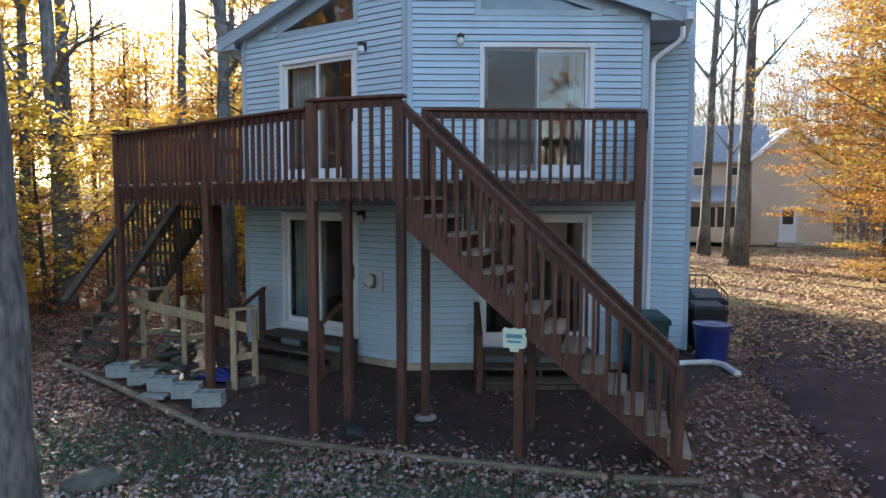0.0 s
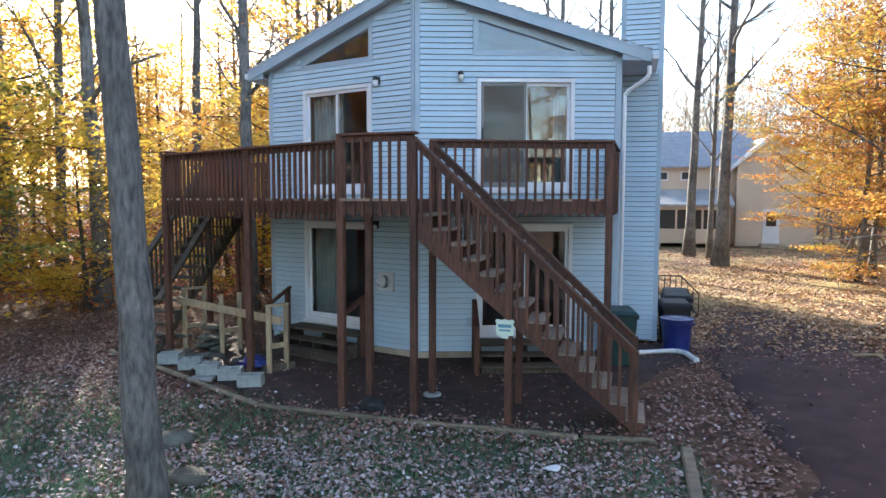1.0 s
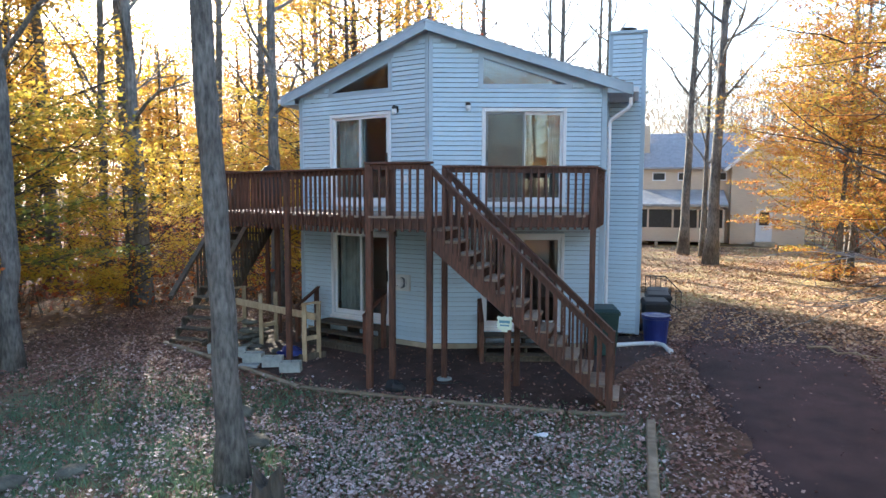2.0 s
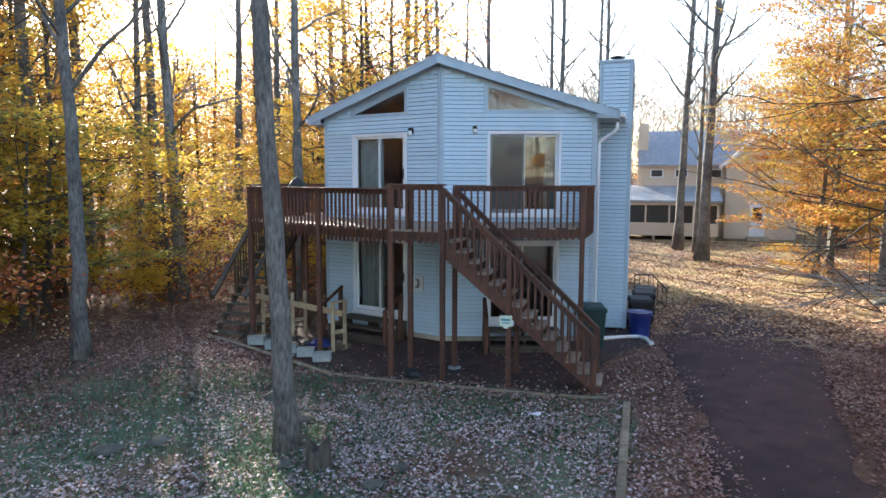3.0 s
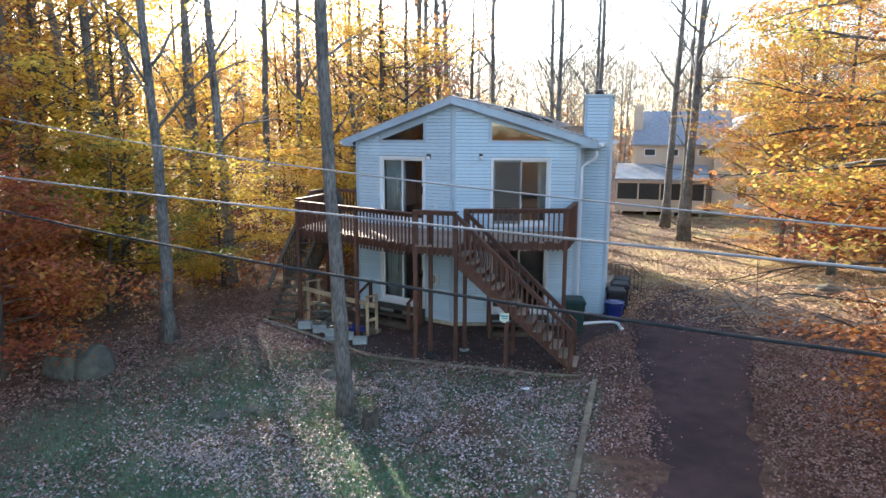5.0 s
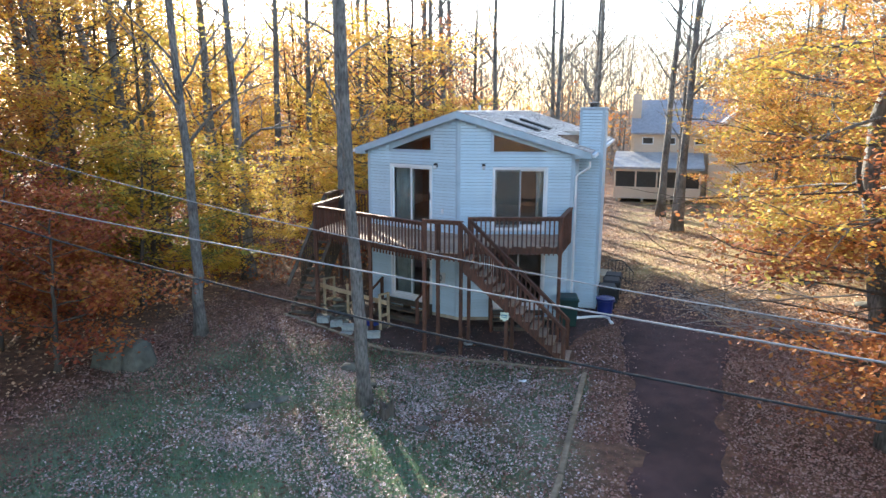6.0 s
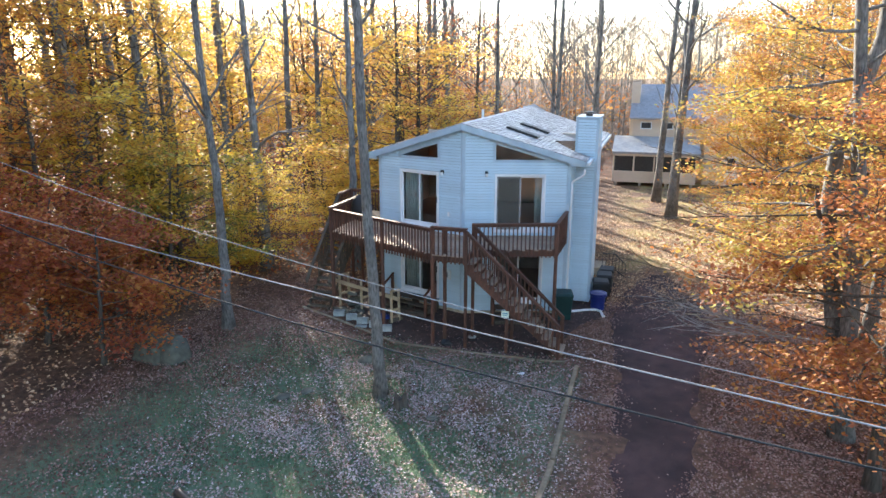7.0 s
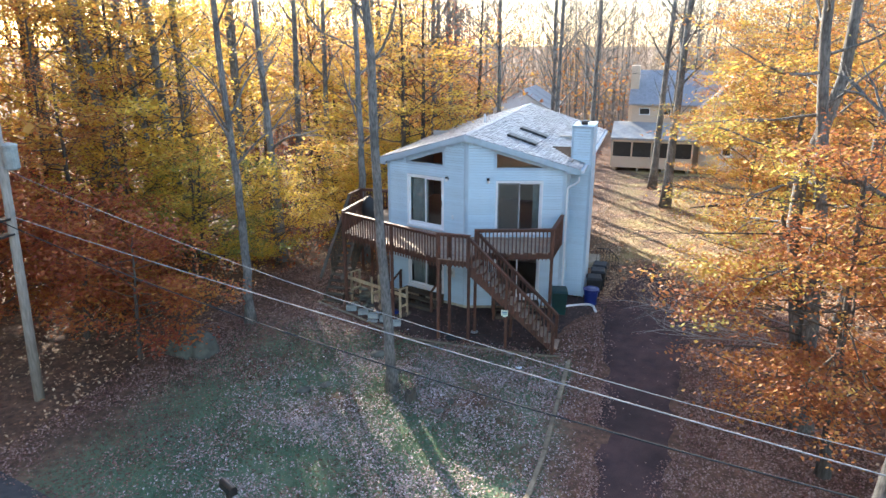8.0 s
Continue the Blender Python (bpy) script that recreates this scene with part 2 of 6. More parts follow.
def ground_mat():
    """Leaf-strewn soil, with grass where the lawn is."""
    m = mat("leafy_ground", (0.075, 0.038, 0.025), (0.21, 0.112, 0.066), 0.9, 5.0, bump=0.9, fine=26, stain=0.35, distance=0.05)
    nt = m.node_tree
    N, L = nt.nodes, nt.links
    bsdf = N["Principled BSDF"]
    hsv = next(n for n in N if n.type == "HUE_SAT")
    tc = next(n for n in N if n.type == "TEX_COORD")
    big = N.new("ShaderNodeTexNoise")
    big.inputs["Scale"].default_value, big.inputs["Detail"].default_value = 0.45, 5
    L.new(tc.outputs["Object"], big.inputs["Vector"])
    fine = N.new("ShaderNodeTexNoise")
    fine.inputs["Scale"].default_value, fine.inputs["Detail"].default_value = 9, 4
    L.new(tc.outputs["Object"], fine.inputs["Vector"])
    sep = N.new("ShaderNodeSeparateXYZ")
    L.new(tc.outputs["Object"], sep.inputs[0])

    def edge(sock, a, b):
        r = N.new("ShaderNodeMapRange")
        r.interpolation_type = "SMOOTHSTEP"
        r.inputs[1].default_value, r.inputs[2].default_value = a, b
        L.new(sock, r.inputs[0])
        return r.outputs[0]

    def op(kind, a, b):
        q = N.new("ShaderNodeMath")
        q.operation = kind
        for i, v in enumerate((a, b)):
            if isinstance(v, (int, float)):
                q.inputs[i].default_value = v
            else:
                L.new(v, q.inputs[i])
        return q.outputs[0]

    front = op("MULTIPLY", op("MULTIPLY", edge(sep.outputs[1], 8.0, 5.5), edge(sep.outputs[0], -13.0, -7.0)), edge(sep.outputs[0], 2.2, 0.6))
    front = op("MULTIPLY", front, edge(sep.outputs[1], -8.5, -5.5))
    lawn = op("MULTIPLY", front, op("ADD", edge(big.outputs["Fac"], 0.36, 0.6), edge(sep.outputs[1], 3.0, -3.0)))
    lawn = op("MULTIPLY", lawn, edge(fine.outputs["Fac"], 0.3, 0.6))
    side = op("MULTIPLY", op("MULTIPLY", edge(sep.outputs[1], 14.0, 20.0), edge(sep.outputs[0], 0.0, 3.0)), 0.75)
    side = op("MULTIPLY", side, edge(big.outputs["Fac"], 0.35, 0.65))
    mix = N.new("ShaderNodeMix")
    mix.data_type = "RGBA"
    L.new(lawn, mix.inputs[0])
    L.new(hsv.outputs[0], mix.inputs[6])
    mix.inputs[7].default_value = (0.12, 0.18, 0.11, 1)
    mix2 = N.new("ShaderNodeMix")
    mix2.data_type = "RGBA"
    L.new(side, mix2.inputs[0])
    L.new(mix.outputs[2], mix2.inputs[6])
    mix2.inputs[7].default_value = (0.42, 0.34, 0.13, 1)
    L.new(mix2.outputs[2], bsdf.inputs["Base Color"])
    return m


M_GROUND = ground_mat()


# ---- building blocks ----
class Shape:
    """Collects vertices and faces, in world metres."""

    def __init__(self):
        self.v, self.f = [], []

    def hexa(self, pts):
        n = len(self.v)
        self.v += [tuple(p) for p in pts]
        self.f += [tuple(n + i for i in q) for q in ((0, 3, 2, 1), (4, 5, 6, 7), (0, 1, 5, 4), (1, 2, 6, 5), (2, 3, 7, 6), (3, 0, 4, 7))]
        return self

    def box(self, x0, y0, z0, x1, y1, z1, m=None):
        pts = [(x0, y0, z0), (x1, y0, z0), (x1, y1, z0), (x0, y1, z0), (x0, y0, z1), (x1, y0, z1), (x1, y1, z1), (x0, y1, z1)]
        if m is not None:
            pts = [m @ Vector(p) for p in pts]
        return self.hexa(pts)

    def beam(self, p, q, w, h, up=(0, 0, 1)):
        """A bar from p to q, w wide across, h along up."""
        p, q = Vector(p), Vector(q)
        d = (q - p).normalized()
        side = d.cross(Vector(up))
        side = side.normalized() if side.length > 1e-6 else Vector((1, 0, 0))
        u = side.cross(d).normalized()
        a, b = side * w / 2, u * h / 2
        return self.hexa([p - a - b, p + a - b, q + a - b, q - a - b, p - a + b, p + a + b, q + a + b, q - a + b])

    def prism(self, poly, shift):
        """A flat polygon of 3D points, thickened by shift."""
        n, k, s = len(self.v), len(poly), Vector(shift)
        self.v += [tuple(p) for p in poly] + [tuple(Vector(p) + s) for p in poly]
        self.f += [tuple(n + i for i in reversed(range(k))), tuple(n + k + i for i in range(k))]
        self.f += [(n + i, n + (i + 1) % k, n + k + (i + 1) % k, n + k + i) for i in range(k)]
        return self

    def tube(self, pts, radii, seg=8, caps=True):
        pts = [Vector(p) for p in pts]
        n0 = len(self.v)
        ref = Vector((0.31, 0.95, 0.05))
        for i, p in enumerate(pts):
            d = (pts[min(i + 1, len(pts) - 1)] - pts[max(i - 1, 0)]).normalized()
            a = d.cross(ref).normalized()
            b = d.cross(a)
            for k in range(seg):
                w = 2 * math.pi * k / seg
                self.v.append(tuple(p + (a * math.cos(w) + b * math.sin(w)) * radii[i]))
        for i in range(len(pts) - 1):
            for k in range(seg):
                a0, a1 = n0 + i * seg + k, n0 + i * seg + (k + 1) % seg
                self.f.append((a0, a1, a1 + seg, a0 + seg))
        if caps:
            self.f.append(tuple(n0 + k for k in reversed(range(seg))))
            self.f.append(tuple(n0 + (len(pts) - 1) * seg + k for k in range(seg)))
        return self

    def lathe(self, x, y, profile, seg=20):
        """A turned form about an upright axis; profile: (radius, height) from below."""
        n0 = len(self.v)
        for r, z in profile:
            self.v += [(x + r * math.cos(2 * math.pi * k / seg), y + r * math.sin(2 * math.pi * k / seg), z) for k in range(seg)]
        for i in range(len(profile) - 1):
            for k in range(seg):
                a, b = n0 + i * seg + k, n0 + i * seg + (k + 1) % seg
                self.f.append((a, b, b + seg, a + seg))
        self.f.append(tuple(n0 + k for k in reversed(range(seg))))
        self.f.append(tuple(n0 + (len(profile) - 1) * seg + k for k in range(seg)))
        return self

    def quads(self, arr):
        """arr: (n, 4, 3) corners."""
        n = len(self.v)
        self.v += arr.reshape(-1, 3).tolist()
        self.f += (np.arange(len(arr) * 4).reshape(-1, 4) + n).tolist()
        return self

    def mesh(self, name, material, origin=(0, 0, 0), smooth=False, bevel=0.0):
        me = bpy.data.meshes.new(name)
        ox, oy, oz = origin
        me.from_pydata([(x - ox, y - oy, z - oz) for x, y, z in self.v], [], self.f)
        me.materials.append(material)
        if bevel:
            bm = bmesh.new()
            bm.from_mesh(me)
            bmesh.ops.bevel(bm, geom=bm.edges[:], offset=bevel, segments=1, affect="EDGES")
            bm.to_mesh(me)
            bm.free()
        if smooth:
            me.polygons.foreach_set("use_smooth", [True] * len(me.polygons))
        me.update()
        return me


ORIGIN = {}


def thing(name, loc, label, category, group="", kind=""):
    ob = new(name)
    ob.empty_display_size = 0.2
    ob.location = loc
    ORIGIN[ob.name] = Vector(loc)
    return tagged(ob, label, category, group, kind)


def part(name, shape, material, parent, label="", smooth=False, bevel=0.0, kind=""):
    """One mesh under a thing or a part; the shape is in world metres."""
    o = ORIGIN[parent.name]
    ob = new(name, shape.mesh(name, material, o, smooth, bevel))
    ob.parent = parent
    ORIGIN[ob.name] = o
    return tagged(ob, label, kind=kind)


def solid(name, shape, material, label, category, kind="", group="", loc=None, smooth=False, bevel=0.0):
    """A thing that is one mesh."""
    o = Vector(loc if loc else (0, 0, 0))
    ob = new(name, shape.mesh(name, material, o, smooth, bevel))
    ob.location = o
    ORIGIN[ob.name] = o
    return tagged(ob, label, category, group, kind)


def piece(name, me, parent, m):
    """A small part that shares a mesh; m is in world metres."""
    ob = new(name, me)
    ob.parent = parent
    ob.matrix_basis = Matrix.Translation(-ORIGIN[parent.name]) @ m
    return ob


def gz(x, y):
    """Height of the ground."""
    return -0.03 * min(max(10.5 - y, 0.0), 11.0)


# ---- ground ----
def build_ground():
    xs = sorted(set([-700, -400, -220, -130, -90] + [x * 0.5 for x in range(-120, 101)] + [70, 100, 160, 260, 420, 700]))
    ys = sorted(set([-700, -400, -220, -120, -80, -60] + [y * 0.5 for y in range(-90, 141)] + [90, 130, 200, 320, 700]))
    s = Shape()
    for y in ys:
        for x in xs:
            near = max(0.0, 1 - max(abs(x) / 60, abs(y - 10) / 60))
            lump = noise.noise(Vector((x * 0.35, y * 0.35, 0))) * 0.05 + noise.noise(Vector((x * 0.09, y * 0.09, 3))) * 0.12
            calm = 0.25 if (-9 < x < 6 and 3 < y < 22) else 1.0
            far = 0.05 * max(0.0, math.hypot(x, y - 10) - 60)
            s.v.append((x, y, gz(x, y) - 0.03 + lump * near * calm + min(far, 6.0)))
    nx = len(xs)
    for j in range(len(ys) - 1):
        for i in range(nx - 1):
            a = j * nx + i
            s.f.append((a, a + 1, a + 1 + nx, a + nx))
    solid("ground", s, M_GROUND, "leaf-covered ground with patches of thin lawn", "ground", "structure", smooth=True)


def patch(name, outline, material, label, category, lift, step=0.25):
    """A thin uneven sheet within an outline given as (y, x left, x right) rows."""
    s = Shape()
    rows = []
    y0, y1 = outline[0][0], outline[-1][0]
    n = int((y1 - y0) / step)
    cols = 12
    oy = [r[0] for r in outline]
    for j in range(n + 1):
        y = y0 + (y1 - y0) * j / n
        xl = np.interp(y, oy, [r[1] for r in outline]) + 0.3 * noise.noise(Vector((y * 0.7, 5, 0))) + 0.16 * noise.noise(Vector((y * 2.6, 9, 0)))
        xr = np.interp(y, oy, [r[2] for r in outline]) + 0.35 * noise.noise(Vector((y * 0.7, 15, 0))) + 0.18 * noise.noise(Vector((y * 2.6, 19, 0)))
        for i in range(cols + 1):
            x = xl + (xr - xl) * i / cols
            edge = min(i, cols - i)
            z = gz(x, y) + (lift if edge else -0.06) + 0.012 * noise.noise(Vector((x * 1.5, y * 1.5, 2)))
            s.v.append((float(x), y, z))
    w = cols + 1
    for j in range(n):
        for i in range(cols):
            a = j * w + i
            s.f.append((a, a + 1, a + 1 + w, a + w))
    solid(name, s, material, label, category, "structure", smooth=True)


DRIVE = [(-6.6, 1.5, 5.2), (-3, 2.3, 4.3), (0, 2.4, 4.1), (3.5, 2.3, 4.5), (7, 2.15, 4.8), (11, 1.8, 5.4), (14, 2.0, 5.2), (16, 2.6, 4.6), (17.2, 3.2, 4.0)]
build_ground()
patch("driveway", DRIVE, M_DRIVE,
      "dark red-brown shale driveway with scattered leaves", "driveway", 0.02)
patch("bare_soil", [(6.95, -4.6, 0.5), (8.0, -6.6, 0.65), (9.3, -8.0, 0.85), (10.3, -8.2, 1.3), (11.3, -8.4, 2.2), (13.0, -8.4, 2.2)], M_DIRT,
      "damp dark bare soil under the deck", "soil", 0.016, 0.25)


def road():
    s = Shape()
    for i in range(61):
        x = -60 + 2 * i
        y = -3.6 - (x + 11) * 0.21
        for dy, z in ((0, -0.03), (-0.4, 0.03), (-2.7, 0.05), (-5.4, 0.03), (-5.8, -0.03)):
            s.v.append((x, y + dy - 0.0, gz(x, y) + z + 0.01))
    for i in range(60):
        for k in range(4):
            a = i * 5 + k
            s.f.append((a, a + 1, a + 6, a + 5))
    solid("road", s, M_ROAD, "grey asphalt street along the lot", "road", "structure", smooth=True)


road()


# ---- the house ----
PROW, HALF, DEPTH = Vector((-3.45, 9.98, 0)), 3.6, 1.1
FLEN = math.hypot(HALF, DEPTH)
BACK = 23.0
Z_SILL, Z_PEAK, Z_EAVE = 0.13, 6.77, 5.64


def facet(sign):
    """Local axes of a front wall: u from the prow to the corner, v outwards, z up."""
    u = Vector((sign * HALF, DEPTH, 0)) / FLEN
    v = Vector((sign * DEPTH / FLEN, -HALF / FLEN, 0))
    return Matrix(((u.x, v.x, 0, PROW.x), (u.y, v.y, 0, PROW.y), (0, 0, 1, 0), (0, 0, 0, 1)))


def roofline(u):
    return Z_PEAK + (Z_EAVE - Z_PEAK) * u / FLEN


house = thing("house", (-3.45, 15.0, 0), "two-storey pale blue-grey vinyl-sided house with a prow front and gable roof", "house")
BOARD_CACHE = {}
COURSE = 0.1016


def siding_board(length):
    key = round(length, 2)
    if key not in BOARD_CACHE:
        s = Shape()
        s.hexa([(0, 0.0, 0.013), (key, 0.0, 0.013), (key, 0.0, COURSE), (0, 0.0, COURSE),
                (0, 0.036, 0.011), (key, 0.036, 0.011), (key, 0.016, COURSE), (0, 0.016, COURSE)])
        BOARD_CACHE[key] = s.mesh("siding_board", M_SIDING)
    return BOARD_CACHE[key]


def clad(parent, m, spans, z0, z1):
    """Lap siding: a board for each course and each free stretch of the wall. m: u along, v out, z up."""
    k = 0
    shade_strips = Shape()
    while z0 + (k + 0.5) * COURSE < z1:
        z = z0 + k * COURSE
        for a, b in spans(z + COURSE * 0.5):
            if b - a > 0.06:
                piece("siding_board", siding_board(b - a), parent, m @ Matrix.Translation((a, 0.002, z)))
                # dark strip paints the shade under each lap
                shade_strips.box(a + 0.002, 0.0005, z - 0.006, b - 0.002, 0.006, z + 0.03, m)
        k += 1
    part("sheathing", shade_strips, M_SHADE, parent, "dark strips painted as shade in the grooves between siding courses", kind="stuff")


def cut(spans, a, b):
    out = []
    for p, q in spans:
        if b <= p or a >= q:
            out.append((p, q))
        else:
            if a > p:
                out.append((p, a))
            if b < q:
                out.append((b, q))
    return out


def sliding_door(m, u0, u1, z0, z1, upper, active_right):
    door = part("sliding_door", Shape().box(u0, -0.10, z0, u0 + 0.075, 0.045, z1, m).box(u1 - 0.075, -0.10, z0, u1, 0.045, z1, m)
                .box(u0 + 0.075, -0.10, z1 - 0.075, u1 - 0.075, 0.045, z1, m).box(u0 + 0.075, -0.10, z0, u1 - 0.075, 0.045, z0 + 0.06, m), M_TRIM, house,
                "white framed glass sliding door", bevel=0.006)
    part("sill", Shape().box(u0 - 0.02, 0.045, z0 - 0.05, u1 + 0.02, 0.085, z0 + 0.02, m), M_TRIM, door, bevel=0.005)
    mid = (u0 + u1) / 2
    for i, (a, b) in enumerate(((u0 + 0.075, mid + 0.025), (mid - 0.025, u1 - 0.075))):
        v = -0.02 if (i == 1) == active_right else -0.062
        st = 0.055
        part("sash", Shape().box(a, v, z0 + 0.06, a + st, v + 0.035, z1 - 0.075, m).box(b - st, v, z0 + 0.06, b, v + 0.035, z1 - 0.075, m)
             .box(a + st, v, z1 - 0.135, b - st, v + 0.035, z1 - 0.075, m).box(a + st, v, z0 + 0.06, b - st, v + 0.035, z0 + 0.16, m), M_TRIM, door, bevel=0.004)
        pane = part("pane", Shape().box(a + st, v + 0.013, z0 + 0.16, b - st, v + 0.021, z1 - 0.135, m), M_GLASS, door)
        pane.visible_shadow = False
    if upper and m is FR:
        part("screen", Shape().box(u0 + 0.08, 0.024, z0 + 0.065, mid + 0.01, 0.026, z1 - 0.08, m), M_SCREEN, door, "dark insect screen")
    hu = u0 + 0.11 if not active_right else u1 - 0.11
    part("handle", Shape().box(hu - 0.014, 0.0, z0 + 0.92, hu + 0.014, 0.055, z0 + 1.16, m), M_BLACK, door, "black pull handle", bevel=0.006)
    return door


FR, FL = facet(1), facet(-1)


def front_wall(sign, doors, tri):
    m = FR if sign > 0 else FL
    thick = -0.14
    panels = []

    def slab(poly):
        panels.append(Shape().prism([m @ Vector((u, 0, z)) for u, z in poly], m.to_3x3() @ Vector((0, thick, 0))))

    a, b = doors[0][0], doors[0][1]
    t0, t1 = tri[0], tri[1]
    slab([(0, Z_SILL), (a, Z_SILL), (a, roofline(a) + 0.1), (0, roofline(0) + 0.1)])
    slab([(b, Z_SILL), (FLEN, Z_SILL), (FLEN, roofline(FLEN) + 0.1), (b, roofline(b) + 0.1)])
    slab([(a, Z_SILL), (b, Z_SILL), (b, doors[0][2]), (a, doors[0][2])])
    slab([(a, doors[0][3]), (b, doors[0][3]), (b, doors[1][2]), (a, doors[1][2])])
    slab([(a, doors[1][3]), (b, doors[1][3]), (b, tri[2]), (a, tri[2])])
    slab([(a, tri[3]), (b, tri[2] + 0.02), (b, roofline(b) + 0.1), (a, roofline(a) + 0.1)])
    wall = part("wall", panels[0], M_TRIMBLUE, house, "pale blue-grey lap-sided front wall")
    for p in panels[1:]:
        part("wall_panel", p, M_TRIMBLUE, wall)
    slope = (tri[3] - tri[2]) / (t1 - t0)

    def spans(z):
        right = FLEN - 0.09
        if z > roofline(FLEN) - 0.16:
            right = min(right, (Z_PEAK - 0.05 - z) / (Z_PEAK - Z_EAVE) * FLEN - 0.22)
        free = [(0.085, right)] if right > 0.1 else []
        for d in doors:
            if d[2] - 0.06 < z < d[3]:
                free = cut(free, d[0], d[1])
        if tri[2] - 0.1 < z < tri[3] + 0.1:
            free = cut(free, t0 - 0.1, max(t0 - 0.05, min(t1 + 0.12, t1 + 0.1 - (z - tri[2] - 0.1) / slope)))
        return free

    clad(wall, m, spans, Z_SILL, Z_PEAK)
    part("corner_trim", Shape().box(0, 0.0, Z_SILL, 0.083, 0.03, roofline(0) - 0.06, m), M_TRIMBLUE, wall, bevel=0.005)
    part("corner_trim", Shape().box(FLEN - 0.088, 0.0, Z_SILL, FLEN + 0.028, 0.03, roofline(FLEN) - 0.02, m), M_TRIMBLUE, wall, bevel=0.005)
    for d in doors:
        sliding_door(m, *d, False)
    # three-cornered gable window: frame and pane
    z0, z1 = tri[2], tri[3]
    fr = Shape()
    fr.box(t0 - 0.095, 0.0, z0 - 0.095, t1 + 0.11, 0.035, z0, m)
    fr.box(t0 - 0.095, 0.0, z0, t0, 0.035, z1 + 0.08, m)
    fr.prism([m @ Vector((u, 0.0, z)) for u, z in ((t0, z1), (t1, z0), (t1 + 0.11, z0), (t1 + 0.11, z0 + 0.06), (t0, z1 + 0.10))], m.to_3x3() @ Vector((0, 0.033, 0)))
    win = part("gable_window", fr, M_TRIMBLUE, house, "three-cornered gable window with a flat frame")
    pane = part("pane", Shape().prism([m @ Vector((u, -0.03, z)) for u, z in ((t0 + 0.002, z0 + 0.002), (t1 - 0.01, z0 + 0.002), (t0 + 0.002, z1 - 0.003))], m.to_3x3() @ Vector((0, 0.008, 0))), M_GLASS, win)
    pane.visible_shadow = False
    part("foundation", Shape().prism([m @ Vector((u, -0.02, z)) for u, z in ((0, -0.5), (FLEN, -0.5), (FLEN, Z_SILL), (0, Z_SILL))], m.to_3x3() @ Vector((0, -0.18, 0))), M_CONC, house, "low bare concrete foundation")
    return wall


front_wall(1, [(1.13, 2.93, 0.47, 2.53, False), (1.13, 2.93, 3.15, 5.2, True)], (1.15, 2.93, 5.70, 6.24))
front_wall(-1, [(1.0, 2.79, 0.49, 2.53, False), (1.0, 2.79, 3.13, 5.2, True)], (1.06, 2.72, 5.70, 6.24))

# side and back walls
XR, XL, YC = PROW.x + HALF, PROW.x - HALF, PROW.y + DEPTH
side_m = Matrix(((0, 1, 0, XR), (1, 0, 0, YC), (0, 0, 1, 0), (0, 0, 0, 1)))
w_right = part("wall", Shape().box(XR - 0.14, YC - 0.02, -0.3, XR, BACK, Z_EAVE + 0.08), M_TRIMBLUE, house, "pale lap-sided side wall")
SIDE_WIN = [(5.2, 6.1, 3.9, 5.0), (7.2, 8.1, 1.2, 2.3)]
CHIM = (XR, 12.5, 0.94, 14.2, 7.1)


def side_spans(z):
    free = cut([(0.1, BACK - YC - 0.1)], CHIM[1] - YC, CHIM[3] - YC)
    for a, b, z0, z1 in SIDE_WIN:
        if z0 < z < z1:
            free = cut(free, a, b)
    return free


clad(w_right, side_m, side_spans, Z_SILL, Z_EAVE)
for a, b, z0, z1 in SIDE_WIN:
    win = part("window", Shape().box(a, 0, z0, a + 0.07, 0.05, z1, side_m).box(b - 0.07, 0, z0, b, 0.05, z1, side_m)
               .box(a + 0.07, 0, z1 - 0.07, b - 0.07, 0.05, z1, side_m).box(a + 0.07, 0, z0, b - 0.07, 0.05, z0 + 0.07, side_m), M_TRIM, house, "white-framed side window")
    part("pane", Shape().box(a + 0.07, 0.01, z0 + 0.07, b - 0.07, 0.02, z1 - 0.07, side_m), M_GLASS, win)
part("wall", Shape().box(XL, YC - 0.02, -0.3, XL + 0.14, BACK, Z_EAVE + 0.08), M_SIDING, house, "pale side wall")
gable = Shape()
gable.prism([(XL + 0.142, BACK - 0.14, -0.3), (XR - 0.142, BACK - 0.14, -0.3), (XR - 0.142, BACK - 0.14, Z_EAVE), (PROW.x, BACK - 0.14, Z_PEAK), (XL + 0.142, BACK - 0.14, Z_EAVE)], (0, 0.14, 0))
part("wall", gable, M_SIDING, house, "pale rear gable wall")


# floors and rooms behind the glass
def inner_floor(name, z, t):
    part(name, Shape().prism([(PROW.x, PROW.y + 0.16, z - t), (XR - 0.16, YC + 0.11, z - t), (XR - 0.16, BACK - 0.2, z - t), (XL + 0.16, BACK - 0.2, z - t), (XL + 0.16, YC + 0.11, z - t)], (0, 0, t)), M_INFLOOR, house, "wooden indoor floor")


inner_floor("lower_floor", 0.44, 0.3)
inner_floor("upper_floor", 3.1, 0.3)
part("room_wall", Shape().box(XL + 0.2, 15.2, 0.45, XR - 0.2, 15.3, 2.75), M_DARK, house, "plain indoor wall")
part("room_wall", Shape().box(XL + 0.2, 16.4, 3.12, XR - 0.2, 16.5, 6.2), M_DARK, house, "plain indoor wall")
part("room_wall", Shape().box(PROW.x - 0.05, 11.2, 0.45, PROW.x + 0.05, 15.2, 2.75), M_DARK, house, "plain indoor partition")


